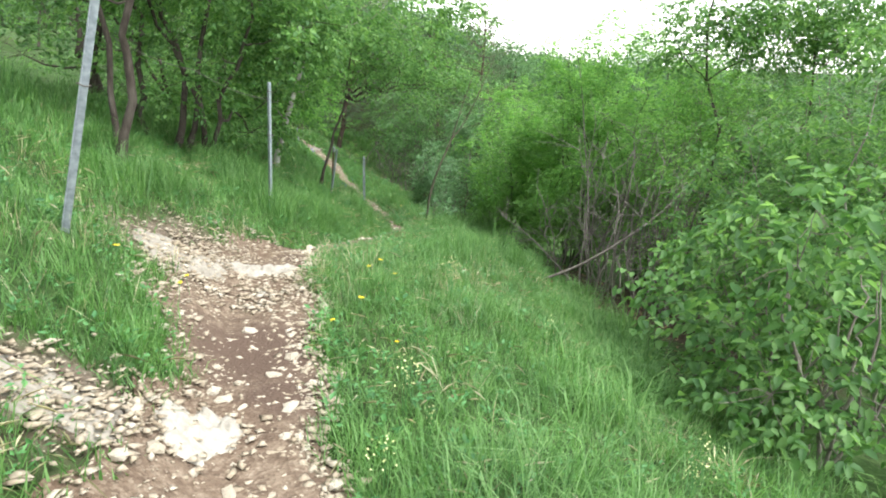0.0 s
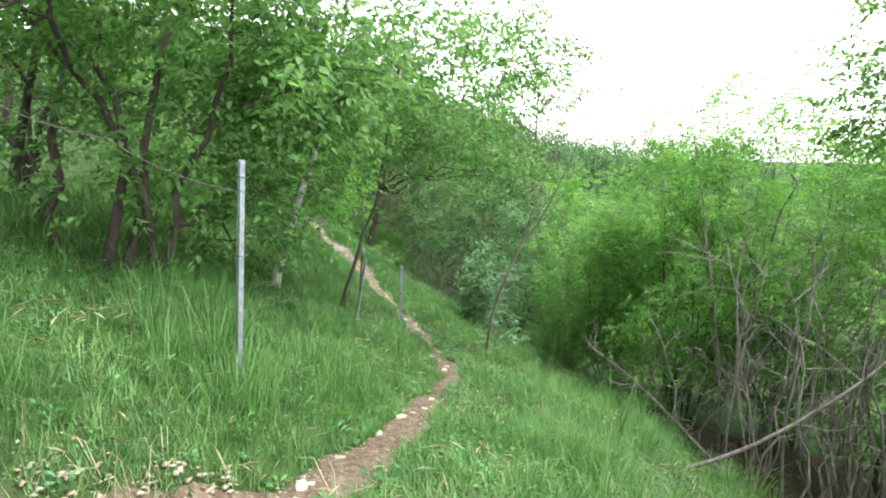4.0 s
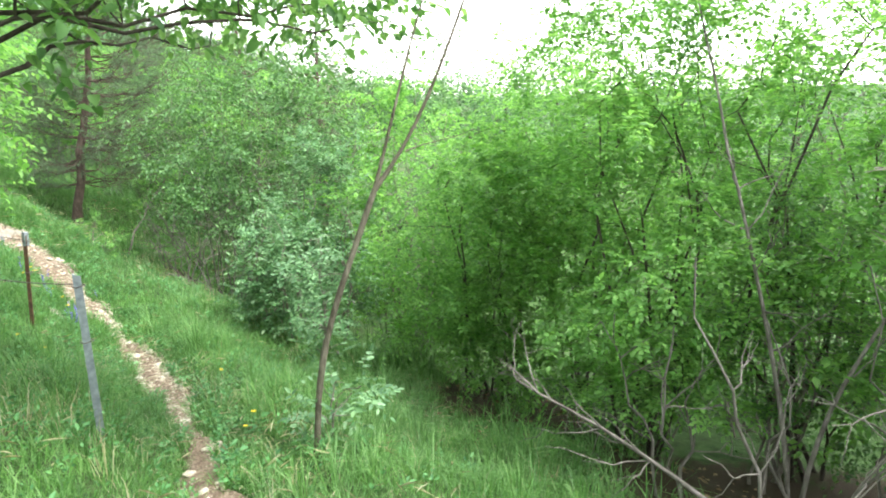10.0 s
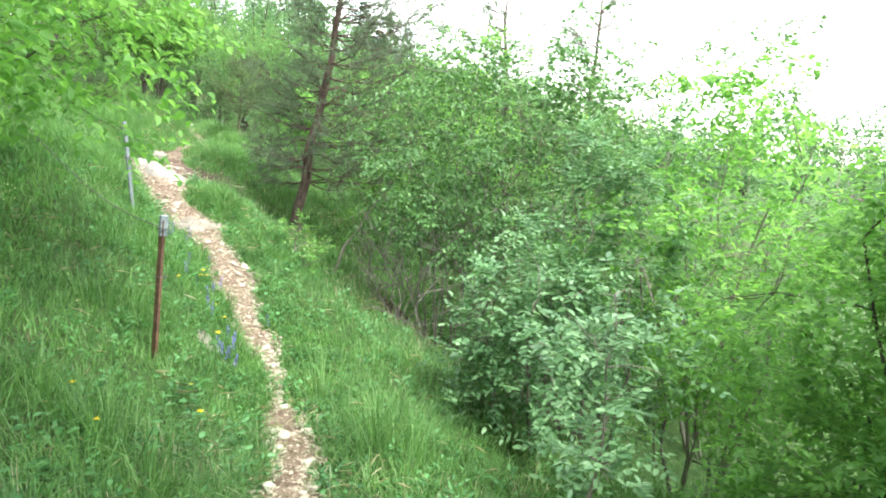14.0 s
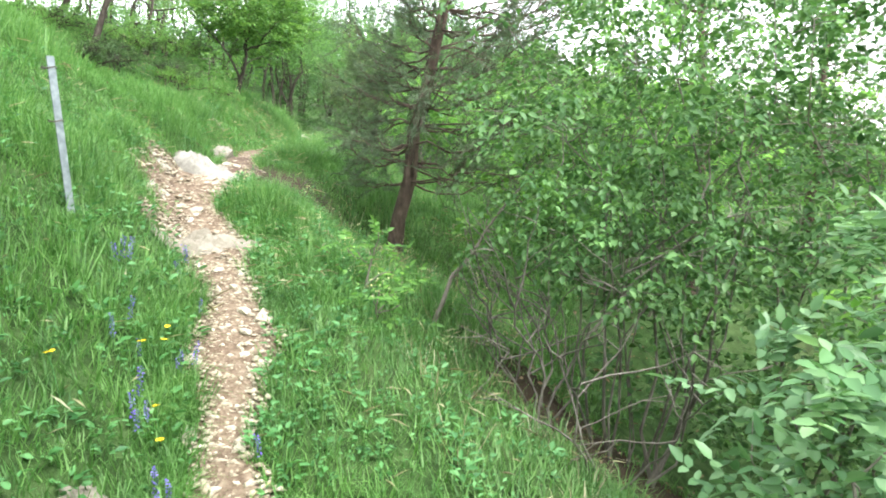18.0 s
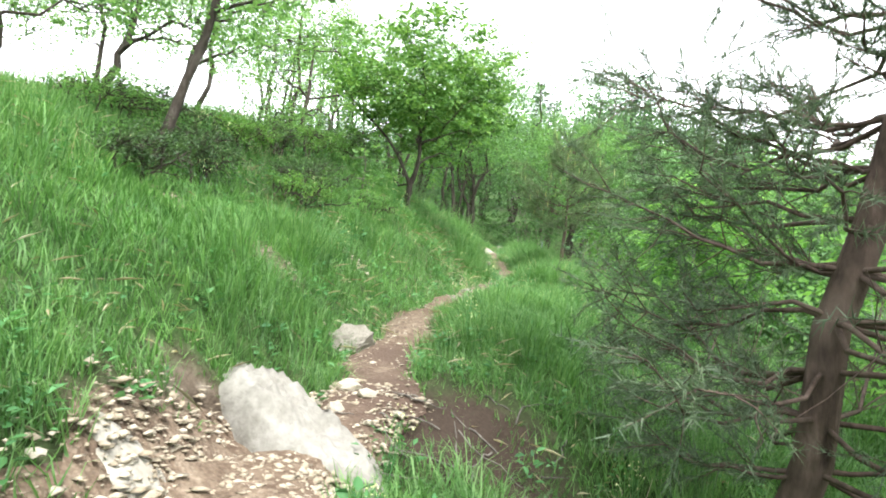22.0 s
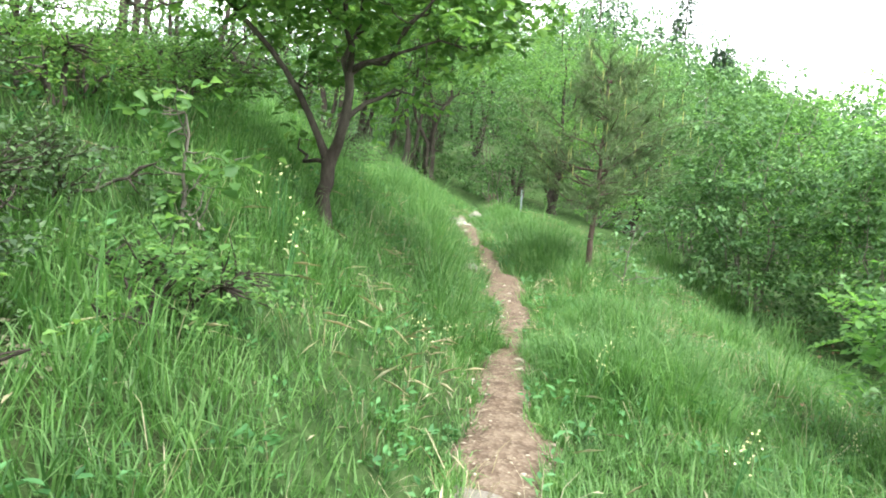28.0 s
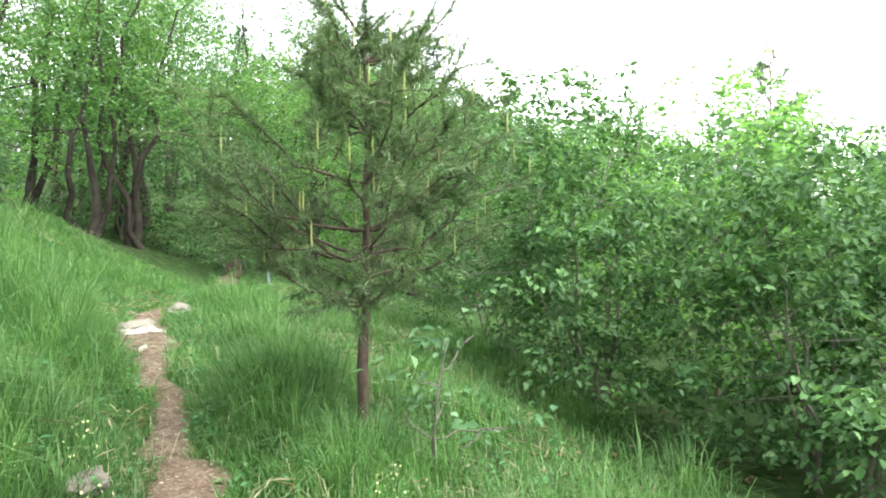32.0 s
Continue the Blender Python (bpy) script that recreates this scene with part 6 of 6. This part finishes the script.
def build_grass():
    rng = np.random.RandomState(701)
    tx, ty, td = scatter(rng, 27000)
    ex, ey, ed = scatter(rng, 8500, 3.6, 0.9, 17.5, 29.5)
    tx, ty, td = np.r_[tx, ex], np.r_[ty, ey], np.r_[td, ed]
    lush = 0.62 + 0.38 * wave(tx, ty, 31, 1.1)
    keep = rng.uniform(0, 1, len(tx)) < 0.6 + 0.6 * lush
    tx, ty, td, lush = tx[keep], ty[keep], td[keep], lush[keep]
    per = 14
    n = len(tx) * per
    half = trail_half(beside(tx, ty)[2])
    off_edge = np.where(td > 0, td - half[0], -td - half[1])
    hgt = (0.14 + 0.21 * np.clip(lush, 0, 1.1)) * (0.32 + 0.72 * np.clip(off_edge / 0.36, 0, 1)) * rng.uniform(0.7, 1.35, len(tx))
    tall = rng.uniform(0, 1, len(tx)) < 0.06
    hgt = np.where(tall, hgt * 1.35, hgt) * np.clip(0.66 + 0.72 * wave(tx, ty, 37, 3.6), 0.26, 1.55)
    # short grass on the downhill verge, on the stony rise and on the open bank
    hgt = hgt * np.where((td < 0) & (td > -0.9) & (ty > 4.5) & (ty < 11), 0.5, 1.0) * np.where((td < 0) & (ty > 17) & (ty < 21), 0.7, 1.0) * np.where((td > 0.2) & (ty > 18.5) & (ty < 24.5), 0.72, 1.0)
    # long grass hangs over the uphill edge of the trail where it dips
    k = rng.choice(np.where((LINE[:, 1] > 13.0) & (LINE[:, 1] < 18.0))[0], 560)
    ed = trail_half(k)[0] + rng.uniform(0.02, 0.16, 560)
    t = rng.uniform(-0.08, 0.08, 560)
    tx, ty = np.r_[tx, LINE[k, 0] - TANG[k, 1] * ed + TANG[k, 0] * t], np.r_[ty, LINE[k, 1] + TANG[k, 0] * ed + TANG[k, 1] * t]
    td, tall = np.r_[td, ed], np.r_[tall, np.zeros(560, bool)]
    hgt = np.r_[hgt, rng.uniform(0.13, 0.22, 560)]
    n = len(tx) * per
    sp = rng.uniform(0.02, 0.075, len(tx))
    a = rng.uniform(0, 6.283, n)
    r = np.repeat(sp, per) * np.sqrt(rng.uniform(0, 1, n))
    x, y = np.repeat(tx, per) + r * np.cos(a), np.repeat(ty, per) + r * np.sin(a)
    h = np.repeat(hgt, per) * rng.uniform(0.55, 1.2, n)
    lean = np.clip(rng.normal(0.78, 0.30, n), 0.05, 1.3)
    w = rng.uniform(0.0013, 0.0034, n) * (1 + 0.5 * np.repeat(tall, per)) * (1 + 0.22 * np.clip(np.abs(np.repeat(td, per)) - 0.8, 0, 4))
    v, f = blades(rng, x, y, land(x, y), h, w, lean, a + rng.normal(0, 0.7, n))
    ob = new("grass", mesh_of("grass", v, f, M_GRASS))
    tagged(ob, "lush green meadow grass on both sides of the trail", "grass", kind="stuff")
    # short thick turf under the taller grass
    rng = np.random.RandomState(703)
    x, y, d = scatter(rng, 470000, 3.9, 3.0)
    thick = rng.uniform(0, 1, len(x)) < 0.9 + 0.35 * wave(x, y, 38, 2.6)
    x, y, d = x[thick], y[thick], d[thick]
    n = len(x)
    h = rng.uniform(0.04, 0.13, n) * (1 - 0.6 * bareness(x, y))
    w = rng.uniform(0.002, 0.0055, n) * (1 + 0.3 * np.clip(np.abs(d) - 0.6, 0, 4))
    a = rng.uniform(0, 6.283, n)
    z = land(x, y) - 0.01
    q = a + np.pi / 2
    lean = rng.uniform(0.3, 1.1, n) * h
    v = np.stack([np.stack([x - np.cos(q) * w, y - np.sin(q) * w, z], 1), np.stack([x + np.cos(q) * w, y + np.sin(q) * w, z], 1), np.stack([x + np.cos(a) * lean, y + np.sin(a) * lean, z + h], 1)], 1)
    tagged(new("turf", mesh_of("turf", v.reshape(-1, 3), np.arange(n * 3).reshape(-1, 3), M_GRASS)), "short thick green turf covering the slopes", "grass", kind="stuff")
    # dry stalks and straw
    rng = np.random.RandomState(702)
    tx, ty, td = scatter(rng, 2300, 4.0, 2.6)
    dry = (wave(tx, ty, 33, 0.8) > 0.15) | ((td < -0.9) & (rng.uniform(0, 1, len(tx)) < 0.6))
    tx, ty = tx[dry], ty[dry]
    per = 11
    n = len(tx) * per
    a = rng.uniform(0, 6.283, n)
    r = 0.09 * np.sqrt(rng.uniform(0, 1, n))
    x, y = np.repeat(tx, per) + r * np.cos(a), np.repeat(ty, per) + r * np.sin(a)
    h = rng.uniform(0.08, 0.3, n) * np.repeat(rng.uniform(0.6, 1.3, len(tx)), per)
    v, f = blades(rng, x, y, land(x, y), h, rng.uniform(0.001, 0.0022, n), np.clip(rng.normal(0.9, 0.35, n), 0.05, 1.35), a)
    tagged(new("dry_grass", mesh_of("dry_grass", v, f, M_DRY)), "pale dry grass stalks among the green", "grass", kind="stuff")


def build_herbs():
    rng = np.random.RandomState(711)
    tx, ty, td = scatter(rng, 6500, 3.6, 2.4)
    per = 7
    n = len(tx) * per
    a = rng.uniform(0, 6.283, n)
    x, y = np.repeat(tx, per), np.repeat(ty, per)
    up = np.repeat(rng.uniform(0.02, 0.16, len(tx)), per) * rng.uniform(0.3, 1, n)
    b = np.stack([x + 0.02 * np.cos(a), y + 0.02 * np.sin(a), land(x, y) + up], 1)
    ax = unit(np.stack([np.cos(a), np.sin(a), rng.uniform(0.0, 0.9, n)], 1))
    le = np.repeat(rng.uniform(0.018, 0.05, len(tx)), per) * rng.uniform(0.7, 1.2, n)
    v, f = leaves(rng, b, ax, le, le * 0.45, 0.2, "small")
    tagged(new("herbs", mesh_of("herbs", v, f, M_FORB)), "broad-leaved meadow herbs among the grass", "herbs", kind="stuff")
    rng = np.random.RandomState(713)
    x, y, d = scatter(rng, 30000, 3.4, 2.6)
    thin = (wave(x, y, 38, 2.6) < -0.35) | (rng.uniform(0, 1, len(x)) < 0.12)
    x, y = x[thin], y[thin]
    n = len(x)
    a = rng.uniform(0, 6.283, n)
    b = np.stack([x, y, land(x, y) + rng.uniform(0.01, 0.09, n)], 1)
    v, f = leaves(rng, b, unit(np.stack([np.cos(a), np.sin(a), rng.normal(0, 0.35, n)], 1)), rng.uniform(0.04, 0.16, n), rng.uniform(0.003, 0.012, n), 0.25, "small")
    tagged(new("straw_litter", mesh_of("straw_litter", v, f, M_DRY)), "brown straw and dead leaves between the tussocks", "leaf litter", kind="stuff")
    # rosettes of broad leaves in the lush verge
    rng = np.random.RandomState(717)
    tx, ty, td = scatter(rng, 900, 2.0, 1.0, 12.0, 19.5)
    sx, sy, sd = scatter(rng, 500, 2.2, 1.6, 1.0, 30.0)
    tx, ty = np.r_[tx, sx], np.r_[ty, sy]
    per = 9
    n = len(tx) * per
    a = np.tile(np.arange(per) * 2.4, len(tx)) + rng.uniform(-0.4, 0.4, n)
    x, y = np.repeat(tx, per), np.repeat(ty, per)
    up = np.repeat(rng.uniform(0.03, 0.16, len(tx)), per) * np.tile(np.linspace(0.2, 1, per), len(tx))
    b = np.stack([x + 0.025 * np.cos(a), y + 0.025 * np.sin(a), land(x, y) + up], 1)
    ax = unit(np.stack([np.cos(a), np.sin(a), rng.uniform(0.1, 0.7, n)], 1))
    le = np.repeat(rng.uniform(0.025, 0.055, len(tx)), per) * rng.uniform(0.7, 1.2, n)
    v, f = leaves(rng, b, ax, le, le * rng.uniform(0.35, 0.6, n), 0.2, "leaf")
    tagged(new("broad_herbs", mesh_of("broad_herbs", v, f, M_FORB)), "leafy herbs with broad light leaves in the verge", "herbs", kind="stuff")
    # dead leaves on the bare slope under the bushes
    rng = np.random.RandomState(712)
    n = 3500
    k = rng.choice(np.where((LINE[:, 1] > 4) & (LINE[:, 1] < 31))[0], n)
    d = -rng.uniform(1.6, 4.5, n)
    x = LINE[k, 0] - TANG[k, 1] * d
    y = LINE[k, 1] + TANG[k, 0] * d
    a = rng.uniform(0, 6.283, n)
    b = np.stack([x, y, land(x, y) + 0.012], 1)
    v, f = leaves(rng, b, unit(np.stack([np.cos(a), np.sin(a), rng.normal(0, 0.25, n)], 1)), rng.uniform(0.03, 0.07, n), rng.uniform(0.02, 0.04, n), 0.25, "leaf")
    tagged(new("leaf_litter", mesh_of("leaf_litter", v, f, M_DEAD)), "brown fallen leaves on the shaded slope", "leaf litter", kind="stuff")


def build_twigs():
    rng = np.random.RandomState(714)
    for k in range(26):
        x, y = -4.42 + rng.normal(0, 0.2), 20.45 + rng.normal(0, 0.28)
        a = rng.uniform(0, 6.283)
        le = rng.uniform(0.12, 0.4)
        ln = wander(rng, (0, 0, 0), (le * math.cos(a), le * math.sin(a), rng.uniform(0, 0.03)), 6, 0.05)
        ln[:, 2] += land(ln[:, 0] + x, ln[:, 1] + y) - land_at(x, y) + 0.008
        ob = new("fallen_twig", mesh_of("fallen_twig", *tube(ln, np.linspace(0.005, 0.002, 6), 5), M_STEMBARK, True))
        ob.location = (x, y, land_at(x, y))
        tagged(ob, "thin grey fallen twig on the bare dark soil", "twig", "fallen twigs below the slab")


build_twigs()


def flower_mesh(rng, kind):
    pcs = []
    if kind == "yellow":
        mat, n, L, W = M_YELLOW, 9, 0.017, 0.008
        a = np.arange(n) * 2 * np.pi / n
        b = np.zeros((n, 3)) + (0, 0, 0.16)
        v, f = leaves(rng, b, unit(np.stack([np.cos(a), np.sin(a), np.full(n, 0.25)], 1)), np.full(n, L), np.full(n, W), 0.15, "small")
    elif kind == "violet":
        mat, n = M_VIOLET, 34
        a = rng.uniform(0, 6.283, n)
        h = np.linspace(0.10, 0.24, n)
        b = np.stack([0.004 * np.cos(a), 0.004 * np.sin(a), h], 1)
        v, f = leaves(rng, b, unit(np.stack([np.cos(a), np.sin(a), np.full(n, 0.3)], 1)), np.full(n, 0.017), np.full(n, 0.010), 0.3, "small")
    else:
        mat, n = M_CREAM, 26
        a = rng.uniform(0, 6.283, n)
        r = rng.uniform(0.005, 0.05, n)
        b = np.stack([r * np.cos(a), r * np.sin(a), rng.uniform(0.14, 0.25, n)], 1)
        v, f = leaves(rng, b, unit(rng.normal(0, 1, (n, 3)) + (0, 0, 0.6)), np.full(n, 0.009), np.full(n, 0.007), 0.2, "small")
    return mesh_of("blossom", v, f, mat), mesh_of("stalk", *joined([tube(wander(rng, (0.01 * q, 0, -0.01), (0.012 * q, 0.004, 0.17 + 0.03 * (kind != "yellow")), 4, 0.02), np.full(4, 0.0013), 4) for q in range(1 if kind != "cream" else 4)]), M_FORB)


def build_flowers():
    rng = np.random.RandomState(731)
    sets = dict(yellow="small yellow meadow flower in the grass", violet="violet flower spike beside the trail", cream="cream-white meadow flower cluster in the grass")
    meshes = {k: [flower_mesh(rng, k) for _ in range(3)] for k in sets}

    def put(kind, x, y, s=1.0):
        head, stalk = meshes[kind][rng.randint(3)]
        thing = empty("flower", (x, y, land_at(x, y)), sets[kind], "flower", kind + " flowers")
        thing.scale = (s, s, s)
        thing.rotation_euler = (rng.uniform(-0.2, 0.2), rng.uniform(-0.2, 0.2), rng.uniform(0, 6.28))
        part("stalk", stalk, thing)
        part("blossom", head, thing)

    for x, y in [(-1.75, 3.3), (-1.6, 3.9), (-1.55, 3.6), (-0.55, 4.6), (-0.5, 4.7), (-0.35, 4.55), (-0.62, 3.6), (-0.55, 3.9), (-0.25, 3.3), (-2.3, 2.6), (-2.4, 14.2), (-2.1, 14.7), (-2.2, 14.0), (-0.75, 12.6), (-0.7, 12.9), (-0.95, 14.0), (-2.9, 16.3),
                 (-2.75, 16.6), (-2.65, 16.5), (-2.5, 15.9), (-2.3, 15.1), (-9.3, 31.9), (-9.5, 32.3), (-9.45, 32.5), (-9.6, 32.1), (-9.2, 32.2), (-3.1, 17.1), (-3.0, 16.9), (-2.95, 16.75)]:
        put("yellow", x, y, rng.uniform(0.9, 1.4))
    for x, y, n in [(-3.4, 17.25, 3), (-3.1, 16.75, 3), (-2.99, 17.0, 4), (-2.84, 16.5, 4), (-3.2, 17.5, 1), (-2.45, 15.95, 4), (-2.56, 16.35, 3), (-2.42, 16.6, 1), (-3.56, 17.8, 2), (-2.47, 16.1, 2)]:
        for _ in range(n):
            put("violet", x + rng.normal(0, 0.05), y + rng.normal(0, 0.06), rng.uniform(0.5, 0.85))
    tx, ty, td = scatter(rng, 230, 2.6, 1.8, 2.0, 29.0)
    for x, y in zip(tx, ty):
        if wave(np.array([x]), np.array([y]), 35, 0.7)[0] > -0.1:
            put("cream", x, y, rng.uniform(0.7, 1.5))


build_grass()
build_herbs()
build_flowers()


# ---- stones of the trail ----
def build_stones():
    build_gravel()
    rng = np.random.RandomState(741)
    kinds = [lump_mesh("stone", rng, M_STONE, 1, 0.35, (1.2, 0.85, 0.55)) for _ in range(7)]
    xs, ys = [], []
    for lo, hi, n, sp in ((0.8, 6.2, 105, 1.1), (6.2, 14.5, 40, 1.0), (14.5, 20.8, 125, 1.1), (20.8, 30, 16, 1.0)):
        x, y = on_trail(rng, n, lo, hi, sp)
        xs.append(x), ys.append(y)
    for x, y in zip(np.concatenate(xs), np.concatenate(ys)):
        s = 0.014 + 0.045 * rng.uniform() ** 2
        ob = part("stone", kinds[rng.randint(7)], TRAIL_OB)
        ob.location = (x, y, land_at(x, y) + 0.012 + s * 0.2)
        ob.rotation_euler = (rng.uniform(-0.3, 0.3), rng.uniform(-0.3, 0.3), rng.uniform(0, 6.28))
        ob.scale = (s, s, s)


build_stones()
